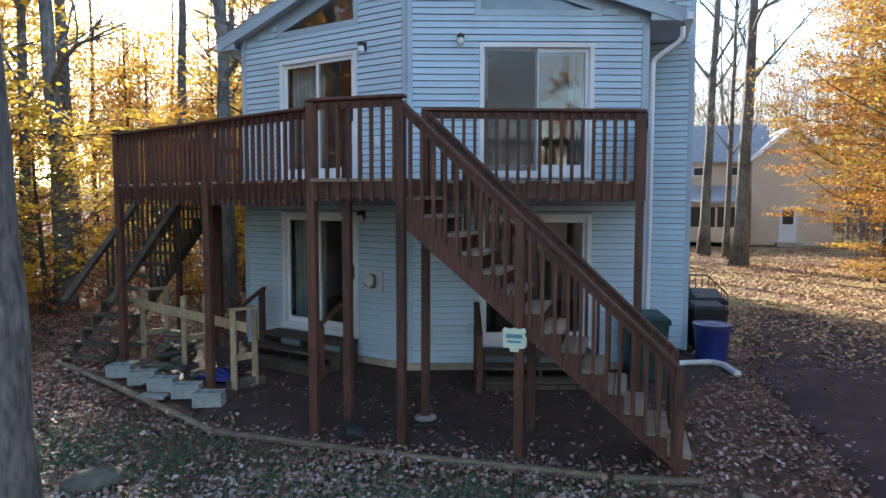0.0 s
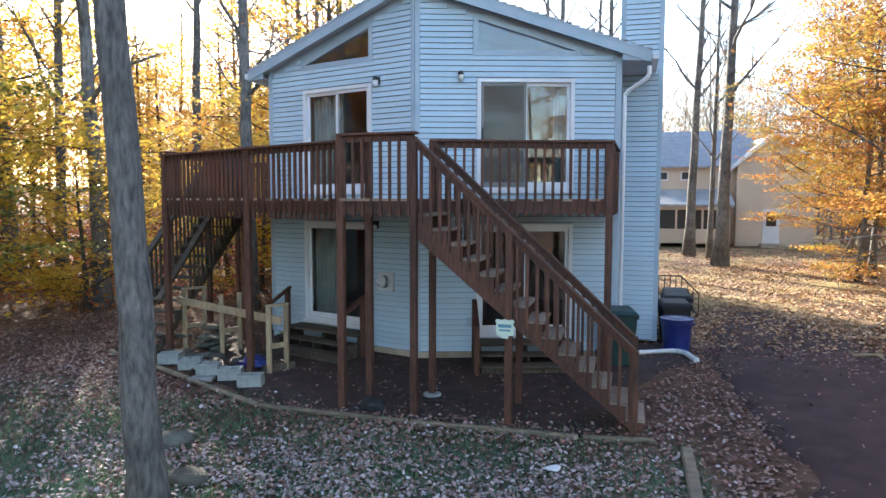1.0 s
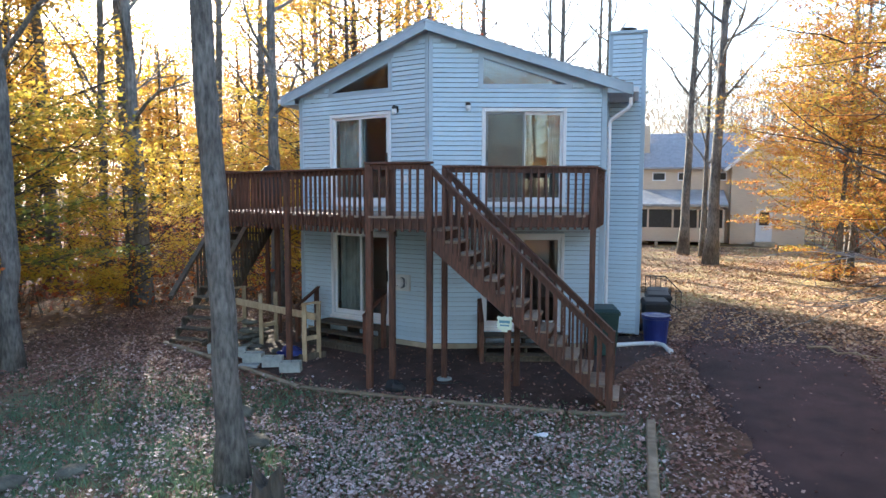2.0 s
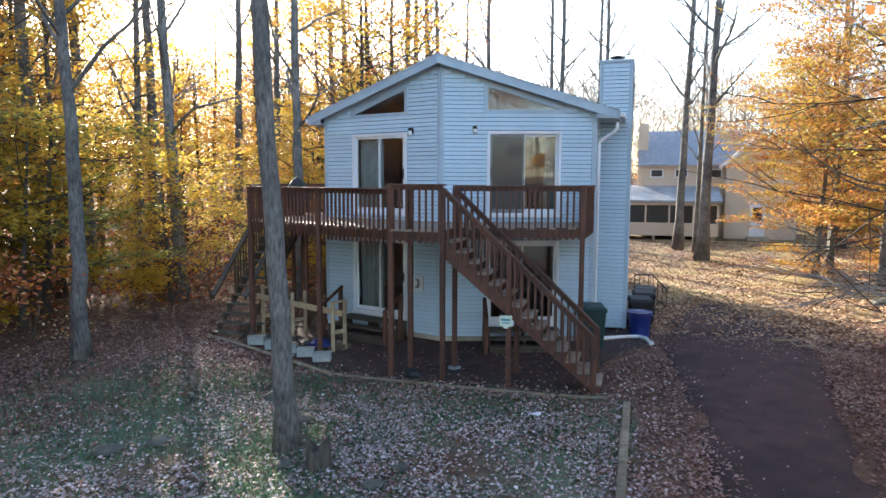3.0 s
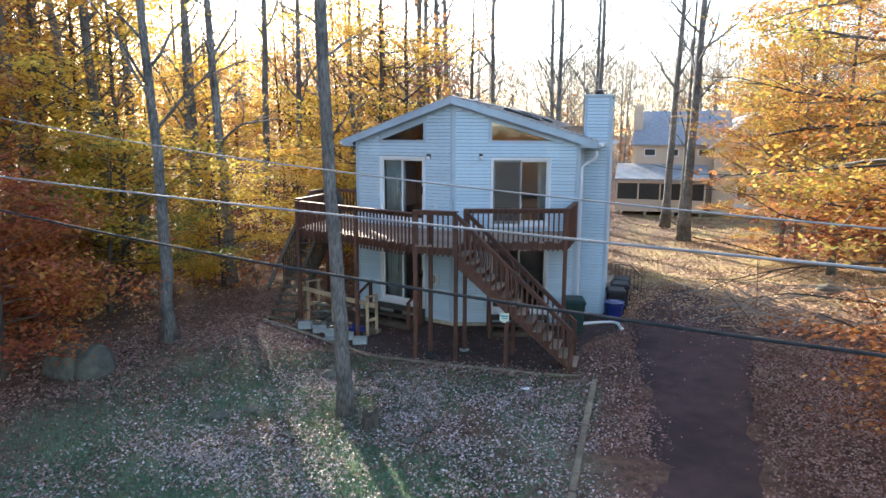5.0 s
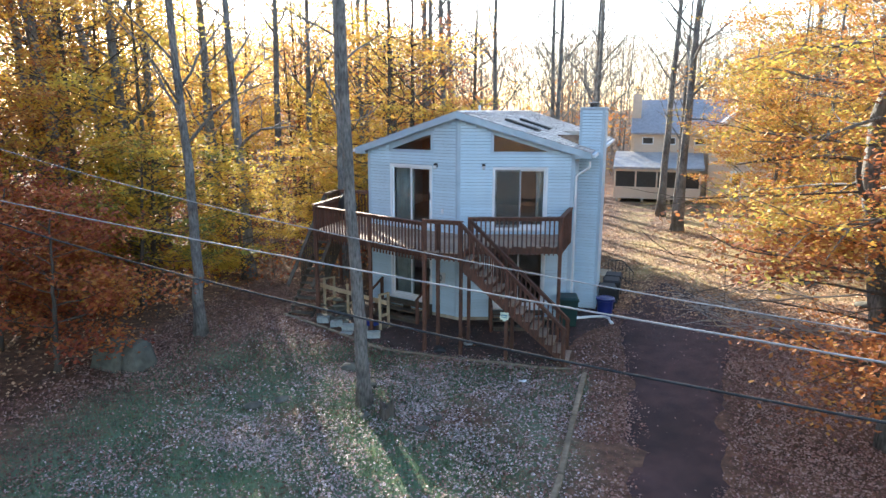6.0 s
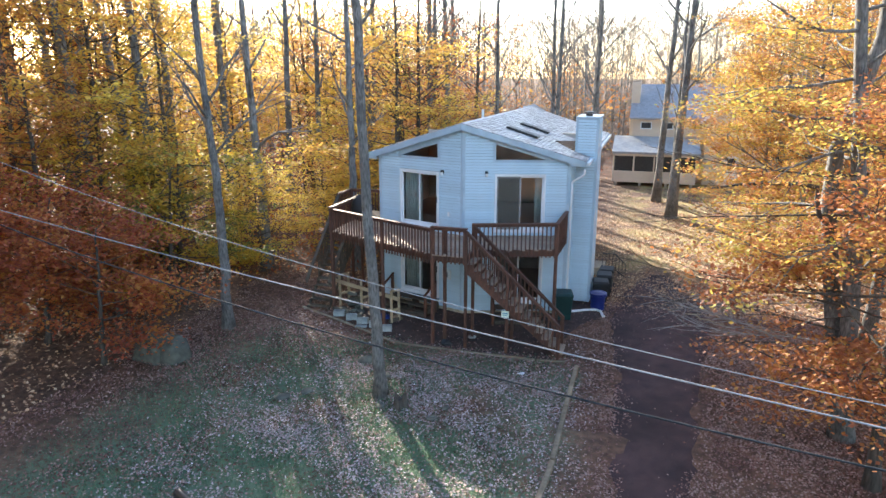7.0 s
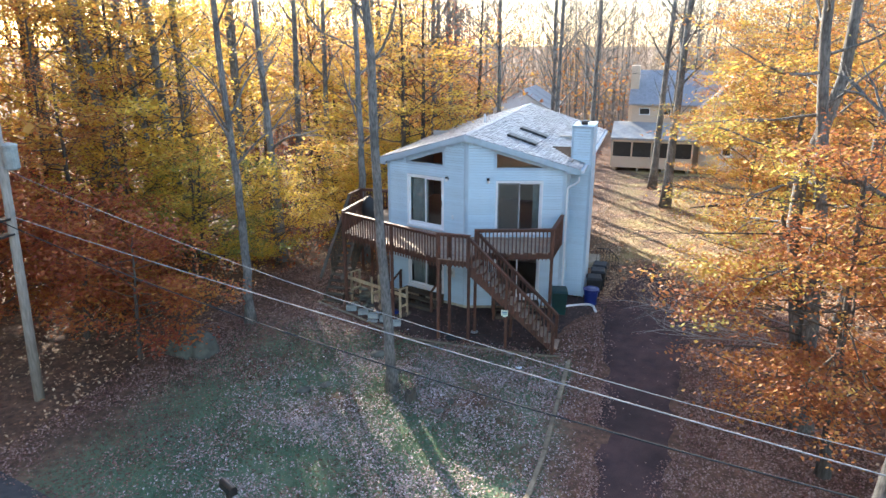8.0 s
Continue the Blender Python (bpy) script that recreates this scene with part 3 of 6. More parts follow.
def curtain(m, u0, u1, z0, z1):
    s = Shape()
    n = 28
    for i in range(n + 1):
        u = u0 + (u1 - u0) * i / n
        v = -0.24 + 0.035 * math.sin(i * 1.7) + 0.012 * math.sin(i * 0.6)
        for z in (z0, z1):
            s.v.append(tuple(m @ Vector((u, v, z))))
    for i in range(n):
        a = 2 * i
        s.f.append((a, a + 2, a + 3, a + 1))
    me_loc = m @ Vector((u0, -0.24, z0))
    c = solid("curtain", s, M_CURTAIN, "grey-blue floor-length curtain drawn aside behind a glass door", "curtain", group="curtains at the glass doors", loc=tuple(me_loc), smooth=True)
    sol = c.modifiers.new("thick", "SOLIDIFY")
    sol.thickness = 0.012


curtain(FR, 2.58, 2.86, 3.12, 5.1)
curtain(FL, 1.93, 2.72, 3.12, 5.1)
curtain(FL, 1.95, 2.72, 0.45, 2.45)

# ---- roof ----
OVER, RISE = 0.45, (Z_PEAK - Z_EAVE) / HALF
ROOF_T = 0.17
Y_RB = BACK + 0.45


def roof_z(x):
    return Z_PEAK + 0.03 + ROOF_T - RISE * abs(x - PROW.x)


def roof_front(x):
    return PROW.y - 0.24 + DEPTH / HALF * abs(x - PROW.x)


roof = None
for sign in (1, -1):
    run = HALF + OVER + (0.08 if sign > 0 else 0.0)
    xe = PROW.x + sign * run
    s = Shape()
    top = [(PROW.x, roof_front(PROW.x), roof_z(PROW.x)), (xe, roof_front(xe), roof_z(xe)), (xe, Y_RB, roof_z(xe)), (PROW.x, Y_RB, roof_z(PROW.x))]
    low = [(x, y, z - ROOF_T) for x, y, z in top]
    s.hexa(low + top) if sign > 0 else s.hexa([low[i] for i in (1, 0, 3, 2)] + [top[i] for i in (1, 0, 3, 2)])
    slope = part("roof", s, M_SOFFIT, house, "grey asphalt-shingled roof slope" )
    up4 = Vector((0, 0, 0.006))
    part("underlay", Shape().prism([Vector(p) - up4 * 0.2 for p in (top if sign < 0 else top[::-1])], up4 * 0.5), M_BLACK, slope, "dark felt between the shingles")
    # shingle courses
    sh = Shape()
    cnt = int(math.hypot(run, run * RISE) / 0.14)
    rng = random.Random(5 + sign)
    for k in range(cnt):
        xa, xb = run * (1 - k / cnt) + (0.02 if k == 0 else 0), run * (1 - (k + 1.12) / cnt)
        xb = max(xb, 0.0)
        y = roof_front(PROW.x + sign * xa) - 0.02 - rng.random() * 0.3
        while y < Y_RB:
            wdt = 0.30 + rng.random() * 0.05
            y0, y1 = max(y, roof_front(PROW.x + sign * xb) - 0.02), min(y + wdt - 0.04, Y_RB + 0.02)
            y += wdt
            if y1 - y0 < 0.04:
                continue
            xo, xi = PROW.x + sign * xa, PROW.x + sign * xb
            zo, zi = roof_z(xo) + 0.004, roof_z(xi) + 0.003
            th = 0.022 + rng.random() * 0.018
            pts = [(xo, y0, zo), (xi, y0, zi), (xi, y1, zi), (xo, y1, zo), (xo, y0, zo + th), (xi, y0, zi + 0.004), (xi, y1, zi + 0.004), (xo, y1, zo + th)]
            sh.hexa(pts if sign < 0 else [pts[i] for i in (1, 0, 3, 2, 5, 4, 7, 6)])
    part("shingles", sh, M_SHINGLE, slope, "rows of grey asphalt shingles", kind="stuff")
    # fascia boards along the rake and the eave
    a, b = Vector((PROW.x, roof_front(PROW.x) - 0.015, roof_z(PROW.x) - 0.10)), Vector((xe, roof_front(xe) - 0.015, roof_z(xe) - 0.10))
    part("fascia", Shape().beam(a, b, 0.026, 0.21), M_TRIMBLUE, house, "grey-blue rake board")
    part("drip_edge", Shape().beam(a + Vector((0, -0.016, 0.085)), b + Vector((0, -0.016, 0.085)), 0.012, 0.045), M_TRIMBLUE, house)
    part("fascia", Shape().box(xe - 0.012 + sign * 0.014, roof_front(xe), roof_z(xe) - 0.2, xe + 0.012 + sign * 0.014, Y_RB, roof_z(xe) - 0.005), M_TRIMBLUE, house)
    # boxed soffit under the eave
    x0, x1 = sorted((PROW.x + sign * (HALF + 0.04), xe))
    part("soffit", Shape().prism([(x0, roof_front(x0) + 0.02, Z_EAVE - 0.14), (x1, roof_front(x1) + 0.02, Z_EAVE - 0.14), (x1, Y_RB, Z_EAVE - 0.14), (x0, Y_RB, Z_EAVE - 0.14)], (0, 0, 0.03)), M_SOFFIT, house)
    part("soffit", Shape().prism([(x0, roof_front(x0) + 0.0, Z_EAVE - 0.14), (x1, roof_front(x1) + 0.0, Z_EAVE - 0.14), (x1, roof_front(x1) + 0.0, roof_z(x1) - 0.12), (x0, roof_front(x0), roof_z(x0) - 0.12)], (0, 0.02, 0)), M_TRIMBLUE, house)
    # gutter
    gx = xe + sign * 0.085
    part("gutter", Shape().box(min(gx - 0.055, gx + 0.055), roof_front(xe) + 0.05, roof_z(xe) - 0.15, max(gx - 0.055, gx + 0.055), Y_RB, roof_z(xe) - 0.04), M_TRIM, house, "white metal gutter", bevel=0.01)
part("ridge_cap", Shape().prism([(PROW.x - 0.14, roof_front(PROW.x), roof_z(PROW.x) - 0.02), (PROW.x, roof_front(PROW.x) - 0.02, roof_z(PROW.x) + 0.03), (PROW.x + 0.14, roof_front(PROW.x), roof_z(PROW.x) - 0.02)], (0, Y_RB - roof_front(PROW.x), 0)), M_SHINGLE, house)


def skylight(x0, x1, y0, y1):
    h = 0.11
    pts = [(x, y, roof_z(x) - 0.01) for x, y in ((x0, y0), (x1, y0), (x1, y1), (x0, y1))]
    up = Vector((RISE, 0, 1)).normalized()
    outer = pts + [tuple(Vector(p) + up * h) for p in pts]
    sk = part("skylight", Shape().hexa(outer), M_BLACK, house, "dark flat skylight on the roof slope", bevel=0.01)
    inner = [Vector(p) + up * (h + 0.006) for p in ((x0 + 0.06, y0 + 0.06, roof_z(x0 + 0.06) - 0.01), (x1 - 0.06, y0 + 0.06, roof_z(x1 - 0.06) - 0.01), (x1 - 0.06, y1 - 0.06, roof_z(x1 - 0.06) - 0.01), (x0 + 0.06, y1 - 0.06, roof_z(x0 + 0.06) - 0.01))]
    part("pane", Shape().prism(inner, up * 0.008), M_BLACK, sk)


skylight(-2.42, -1.25, 12.2, 12.8)
skylight(-2.35, -1.2, 14.6, 15.2)
part("vent_pipe", Shape().tube([(-4.0, 15.0, roof_z(-4.0) - 0.1), (-4.0, 15.0, roof_z(-4.0) + 0.4)], [0.05, 0.05], 10), M_TRIM, house, "white roof vent pipe")

# saddle that sheds rain round the chimney
SZ, SY = 6.15, 13.35
SX = PROW.x + (roof_z(PROW.x) - SZ) / RISE - 0.03
M_SADDLE = mat("dark_brown_shingle", (0.03, 0.022, 0.02), (0.07, 0.05, 0.042), 0.95, 18.0, bump=0.5, fine=90, stain=0.3, spec=0.1)
sad = Shape()
sad.v = [(SX, SY, SZ), (XR - 0.02, SY, SZ + 0.02), (XR - 0.02, SY - 1.05, roof_z(XR)), (XR - 0.02, SY + 1.05, roof_z(XR)), (SX, SY, SZ - 0.3), (XR - 0.02, SY, SZ - 0.6)]
sad.f = [(0, 2, 1), (0, 1, 3), (0, 4, 2), (0, 3, 4), (2, 5, 1), (1, 5, 3), (4, 5, 2), (4, 3, 5)]
part("saddle", sad, M_SADDLE, house, "dark brown shingled saddle behind the chimney")

# ---- chimney ----
cx0, cy0, cx1, cy1, cz = CHIM[0] + 0.004, CHIM[1], CHIM[2], CHIM[3], CHIM[4]
chimney = part("chimney", Shape().box(cx0, cy0, 0.08, cx1, cy1, cz), M_TRIMBLUE, house, "tall chimney chase clad in pale lap siding")
mf = Matrix(((1, 0, 0, cx0), (0, -1, 0, cy0), (0, 0, 1, 0), (0, 0, 0, 1)))
mr_ = Matrix(((0, 1, 0, cx1), (1, 0, 0, cy0), (0, 0, 1, 0), (0, 0, 0, 1)))
ml_ = Matrix(((0, -1, 0, cx0), (1, 0, 0, cy0), (0, 0, 1, 0), (0, 0, 0, 1)))
clad(chimney, mf, lambda z: [(0.0 if z < 5.6 else 0.07, cx1 - cx0 - 0.07)], 0.1, cz - 0.05)
clad(chimney, mr_, lambda z: [(0.07, cy1 - cy0 - 0.07)], 0.1, cz - 0.05)
clad(chimney, ml_, lambda z: [(0.07, cy1 - cy0 - 0.07)], 5.75, cz - 0.05)
part("corner_trim", Shape().box(cx1 - cx0 - 0.07, 0, 0.08, cx1 - cx0 + 0.025, 0.025, cz - 0.06, mf), M_TRIMBLUE, chimney, bevel=0.005)
part("cap", Shape().box(cx0 - 0.03, cy0 - 0.05, cz - 0.05, cx1 + 0.05, cy1 + 0.05, cz + 0.02), M_TRIMBLUE, chimney, bevel=0.008)
ccx, ccy = (cx0 + cx1) / 2, cy0 + 0.5
part("flue", Shape().lathe(ccx, ccy, [(0.13, cz), (0.13, cz + 0.12)]), M_BLACK, chimney, "black metal flue")
part("flue_cap", Shape().lathe(ccx, ccy, [(0.07, cz + 0.125), (0.2, cz + 0.14), (0.2, cz + 0.17), (0.06, cz + 0.2)]), M_BLACK, chimney, "black metal flue cap")

# downspout: from the gutter's end, in to the wall and down
dx = XR + 0.08
part("downspout", Shape().tube([(0.66, 10.98, 5.40), (0.66, 10.99, 5.25), (0.60, 11.01, 5.17), (0.30, 11.09, 4.98), (0.24, 11.10, 4.90), (0.24, 11.10, 4.5), (0.24, 11.10, 0.25)], [0.04] * 7, 8), M_TRIM, house, "white metal downspout")
part("drain_pipe", Shape().tube([(0.24, 11.10, 0.28), (0.26, 11.12, 0.12), (0.45, 11.30, 0.06), (0.9, 11.62, 0.05), (1.3, 11.75, 0.06), (1.48, 11.6, 0.06), (1.56, 11.25, 0.05), (1.62, 11.1, 0.045)], [0.04, 0.05, 0.05, 0.045, 0.05, 0.05, 0.05, 0.06], 8), M_TRIM, house, "white corrugated drain pipe lying on the soil")


def wall_lamp(m, u, z):
    lamp = part("wall_lamp", Shape().box(u - 0.05, 0.02, z - 0.07, u + 0.05, 0.05, z + 0.07, m), M_BLACK, house, "small black jar wall lamp", bevel=0.01)
    c = m @ Vector((u, 0.12, z))
    part("arm", Shape().tube([m @ Vector((u, 0.04, z + 0.05)), m @ Vector((u, 0.11, z + 0.06))], [0.02, 0.02], 8), M_BLACK, lamp)
    part("cap", Shape().lathe(c.x, c.y, [(0.055, c.z), (0.055, c.z + 0.03), (0.03, c.z + 0.07)], 12), M_BLACK, lamp)
    part("jar", Shape().lathe(c.x, c.y, [(0.03, c.z - 0.12), (0.058, c.z - 0.075), (0.05, c.z - 0.003)], 12), M_PLATE, lamp, "milky white glass jar")


wall_lamp(FR, 0.83, 5.24)
wall_lamp(FL, 0.83, 5.22)
wall_lamp(FL, 0.88, 2.50)
# meter plate with a round cover and small boxes
plate = part("vent_plate", Shape().box(0.46, 0.02, 1.24, 0.84, 0.075, 1.60, FL), M_PLATE, house, "square grey plate with a round hooded vent", bevel=0.008)
# dark ring puts the hood's shadow on the plate into colour
part("collar", Shape().tube([FL @ Vector((0.67, 0.07, 1.42)), FL @ Vector((0.655, 0.115, 1.42))], [0.125, 0.12], 20), M_SHADE, plate, "dark ring painted as shade behind the hood")
part("hood", Shape().tube([FL @ Vector((0.685, 0.116, 1.425)), FL @ Vector((0.70, 0.175, 1.43)), FL @ Vector((0.70, 0.185, 1.43))], [0.115, 0.105, 0.085], 20), M_PLATE, plate, smooth=True)
part("flap", Shape().box(0.55, 0.076, 1.33, 0.565, 0.10, 1.51, FL), M_PLATE, plate)
part("outlet_box", Shape().box(0.96, 0.02, 0.62, 1.06, 0.07, 0.78, FR), M_TRIMBLUE, house, bevel=0.008)
part("outlet_box", Shape().box(0.54, 0.02, 3.62, 0.62, 0.06, 3.78, FL), M_TRIM, house, bevel=0.008)


# ---- the deck ----
PA, PM, PB, PC, PD, PE, PF = (-8.25, 9.18), (-5.8, 8.12), (-3.66, 7.15), (-2.53, 7.10), (-2.53, 8.02), (0.07, 8.9), (0.12, 10.98)
PG, PH, PI, PJ = (-8.3, 12.0), (-9.3, 12.0), (-9.3, 13.2), (-7.06, 13.2)
DECK_Z, RAIL_Z = 3.0, 3.93
deck = thing("deck", (-3.45, 9.0, 0), "red-brown stained wooden deck on posts round the house front, with railing", "deck")
OUTLINE = [PA, PB, PC, PD, PE, (0.12, 11.0), (PROW.x, PROW.y), (XL, YC), PJ, PI, PH, PG]


def deck_boards():
    y = 7.16
    while y < 13.2:
        hits = []
        for (ax, ay), (bx, by) in zip(OUTLINE, OUTLINE[1:] + OUTLINE[:1]):
            if (ay <= y) != (by <= y):
                hits.append(ax + (bx - ax) * (y - ay) / (by - ay))
        hits.sort()
        for a, b in zip(hits[::2], hits[1::2]):
            if b - a > 0.3:
                s = Shape().box(a + 0.03, y - 0.068, DECK_Z - 0.038, b - 0.03, y + 0.068, DECK_Z)
                part("deck_board", s, M_BOARD, deck)
        y += 0.142


deck_boards()


def lerp(p, q, t):
    return tuple(a + (b - a) * t for a, b in zip(p, q))


BAL = Shape().box(-0.019, -0.019, 0, 0.019, 0.019, 1.12).mesh("baluster", M_DECK)


def rail_run(p, q, apron=True, dz=0.0):
    """Rim joist, balusters outside of it, and the top rail, from p to q; the outside is to the right of p to q."""
    p3, q3 = Vector((*p, 0)), Vector((*q, 0))
    d = (q3 - p3)
    L = d.length
    d.normalize()
    out = Vector((d.y, -d.x, 0))
    up = Vector((0, 0, 1))
    if apron:
        part("rim_joist", Shape().beam(p3 + up * 2.885 - out * 0.02, q3 + up * 2.885 - out * 0.02, 0.04, 0.225), M_DECK, deck)
    part("rail", Shape().beam(p3 + up * (3.815 + dz) - out * 0.02, q3 + up * (3.815 + dz) - out * 0.02, 0.04, 0.09), M_DECK, deck)
    part("rail_cap", Shape().beam(p3 + up * (3.88 + dz) - d * 0.05, q3 + up * (3.88 + dz) + d * (0.05 if dz >= 0 else -0.06), 0.14, 0.036), M_DECK, deck, bevel=0.004)
    n = max(2, round(L / 0.135))
    ang = math.atan2(d.y, d.x)
    for i in range(n):
        c = p3 + d * (L * (i + 0.5) / n) + out * 0.021
        piece("baluster", BAL, deck, pose(c.x, c.y, 2.735 + min(dz, 0.0), 0, 0, math.degrees(ang)))


rail_run(PA, PB, dz=-0.06)
rail_run(PB, PC, dz=0.03)
rail_run(PD, PE)
rail_run(PE, PF)
rail_run(PG, PA)
rail_run(PI, PH, apron=True)
rail_run(PJ, PI)
# rim joist at the stair heads
part("rim_joist", Shape().beam((*PC, 2.885), (*PD, 2.885), 0.04, 0.225), M_DECK, deck)
part("rim_joist", Shape().beam((*PH, 2.885), (*PG, 2.885), 0.04, 0.225), M_DECK, deck)


def post(x, y, top, w=0.1, label=""):
    z = gz(x, y) - 0.1
    part("post", Shape().box(x - w / 2, y - w / 2, z, x + w / 2, y + w / 2, top), M_DECK, deck, label, bevel=0.006)


for (x, y), top, w in ((PA, 3.80, 0.11), (PM, 3.80, 0.10), (PB, 3.888, 0.105), ((-3.30, 7.34), 3.858, 0.10), (PC, 3.858, 0.095), (PD, 3.858, 0.095), (PE, 3.858, 0.105),
                       (PG, 3.858, 0.1), (PH, 3.858, 0.1), (PI, 3.858, 0.1), ((-7.25, 13.1), 2.8, 0.1), ((-7.4, 10.5), 2.8, 0.09)):
    post(x, y, top, w)
part("footing", Shape().lathe(PD[0], PD[1], [(0.15, -0.12), (0.14, -0.035), (0.10, -0.02)], 14), M_BLOCK, deck, "pale concrete footing")
part("post", Shape().box(PF[0] - 0.05, PF[1] - 0.14, 2.75, PF[0] + 0.05, PF[1] - 0.04, 3.858), M_DECK, deck)
# joists and beams below the boards
for i in range(14):
    x = -8.0 + i * 0.6
    yf = np.interp(x, [-8.25, -3.66, -2.53, 0.07], [9.18, 7.15, 7.6, 8.9]) + 0.06
    yw = (11.0 if x > XL else 13.1) if x < XL else PROW.y + DEPTH / HALF * abs(x - PROW.x) - 0.04
    part("joist", Shape().box(x - 0.019, float(yf), 2.77, x + 0.019, yw, 2.958), M_DECK, deck)


# ---- stairs ----
def stair(name, label, head, run, rise, steps, direction, width, tread_mat, stringer_mat, rail_mat, near_post=None, newels=True, reach=1.0):
    """A straight open stair: head is the middle of its upper edge, direction its way down."""
    d = Vector((*direction, 0)).normalized()
    side = Vector((-d.y, d.x, 0))
    head = Vector(head)
    st = thing(name, (head + d * run * steps - Vector((0, 0, head.z))), label, "stairs")
    up = Vector((0, 0, 1))
    for k in range(1, steps + 1):
        c = head + d * run * (k - 0.5) - up * rise * k
        s = Shape()
        for o in (-0.07, 0.07):
            s.beam(c + d * o - side * (width / 2 - 0.03) - up * 0.02, c + d * o + side * (width / 2 - 0.03) - up * 0.02, 0.128, 0.04)
        part("tread", s, tread_mat, st)
    for sg in (-1, 1):
        base = head + side * sg * (width / 2 - 0.02)
        poly = [base - up * 0.30]
        top = []
        for k in range(steps):
            top += [base + d * run * k - up * (rise * (k + 1) - 0.0) - up * 0.04, base + d * run * (k + 1) - up * rise * (k + 1) - up * 0.04]
        end = top[-1]
        low = base + d * (run * steps) - up * (rise * steps + 0.12)
        low2 = base + d * (run * steps - 0.13) - up * (rise * steps + 0.16)
        poly = top + [low, low2, base - up * (rise + 0.36)]
        part("stringer", Shape().prism(poly, side * sg * 0.038), stringer_mat, st)
        edge = base + side * sg * 0.06
        # handrail
        h0, h1 = edge + up * 0.83, edge + d * (run * steps - 0.12) + up * (0.83 - rise * (steps - 0.5))
        part("handrail", Shape().beam(h0, h1, 0.13, 0.036), rail_mat, st, bevel=0.004)
        part("under_rail", Shape().beam(h0 - up * 0.065, h1 - up * 0.065, 0.04, 0.085), rail_mat, st)
        n = round(steps * 1.6)
        for i in range(n):
            t = (i + 0.6) / n
            if t > reach:
                continue
            q = h0.lerp(h1, t)
            a = q - up * 0.05
            b = q - up * 1.12
            b.z = max(b.z, 0.0)
            part("baluster", Shape().beam(a + side * sg * 0.0, b, 0.038, 0.038, d), rail_mat, st)
        foot = edge + d * (run * steps - 0.12)
        if newels:
            part("newel", Shape().box(foot.x - 0.05, foot.y - 0.05, -0.2, foot.x + 0.05, foot.y + 0.05, h1.z + 0.0), rail_mat, st, bevel=0.006)
        if near_post:
            m = edge + d * near_post
            zt = h0.z - (h0.z - h1.z) * near_post / (run * steps - 0.12) - 0.02
            part("post", Shape().box(m.x - 0.05, m.y - 0.05, -0.2, m.x + 0.05, m.y + 0.05, zt), rail_mat, st, bevel=0.006)
    return st


stair("front_stairs", "steep open wooden deck stairs with red-brown rails, worn treads", (-2.50, 7.56, 3.0), 0.222, 0.2067, 14, (1, 0), 0.84, M_BOARD, M_DECK, M_DECK, 1.33)
stair("side_stairs", "weathered grey-brown open wooden stairs at the deck's side", (-8.82, 11.98, 3.0), 0.222, 0.2067, 14, (0, -1), 0.86, M_GREYWOOD, M_GREYWOOD, M_GREYWOOD, None, False, 0.7)


# ---- yard things ----
def door_steps(m, u0, u1, z_top, n, rails, label):
    """Low closed wooden steps before a glass door, with short handrails."""
    o = m @ Vector(((u0 + u1) / 2, 0.5, 0))
    st = thing("door_steps", (o.x, o.y, 0), label, "steps", "steps before the glass doors")
    rise = (z_top + 0.02) / n
    for k in range(n):
        z = z_top - rise * k
        v0, v1 = 0.09 + (0.45 if k else 0) + 0.27 * max(0, k - 1), 0.09 + 0.45 + 0.27 * k
        part("tread", Shape().box(u0, v0 if k else 0.09, z - 0.04, u1, v1 + 0.02, z, m), M_GREYWOOD, st, bevel=0.004)
        if k == n - 1:
            part("skirt_board", Shape().box(u0 + 0.03, v1 - 0.05, -0.06, u1 - 0.03, v1 - 0.02, z - 0.06, m), M_GREYWOOD, st)
        part("middle_bearer", Shape().box((u0 + u1) / 2 - 0.02, v0 if k else 0.09, -0.1, (u0 + u1) / 2 + 0.02, v1 - 0.055, z - 0.042, m), M_GREYWOOD, st)
        part("cheek", Shape().box(u0 + 0.02, v0 if k else 0.09, -0.1, u0 + 0.055, v1 - 0.045, z - 0.042, m), M_GREYWOOD, st)
        part("cheek", Shape().box(u1 - 0.055, v0 if k else 0.09, -0.1, u1 - 0.02, v1 - 0.045, z - 0.042, m), M_GREYWOOD, st)
    vend = 0.09 + 0.45 + 0.27 * (n - 1) - 0.05
    for u in rails:
        a, b = Vector((u, 0.42, z_top)), Vector((u, vend, 0))
        part("rail_post", Shape().box(u - 0.045, 0.37, -0.05, u + 0.045, 0.46, z_top + 0.72, m), M_DECK, st, bevel=0.005)
        part("rail_post", Shape().box(u - 0.045, vend - 0.045, -0.1, u + 0.045, vend + 0.045, 0.80, m), M_DECK, st, bevel=0.005)
        part("handrail", Shape().beam(m @ Vector((u, 0.34, z_top + 0.76)), m @ Vector((u, vend + 0.06, 0.80)), 0.09, 0.04), M_DECK, st, bevel=0.004)


door_steps(FL, 0.95, 2.85, 0.42, 3, (2.92, 0.92), "weathered grey wooden steps with short brown rails by a glass door")
door_steps(FR, 1.15, 2.9, 0.40, 3, (1.08,), "low dark wooden steps below a glass door under the stairs")


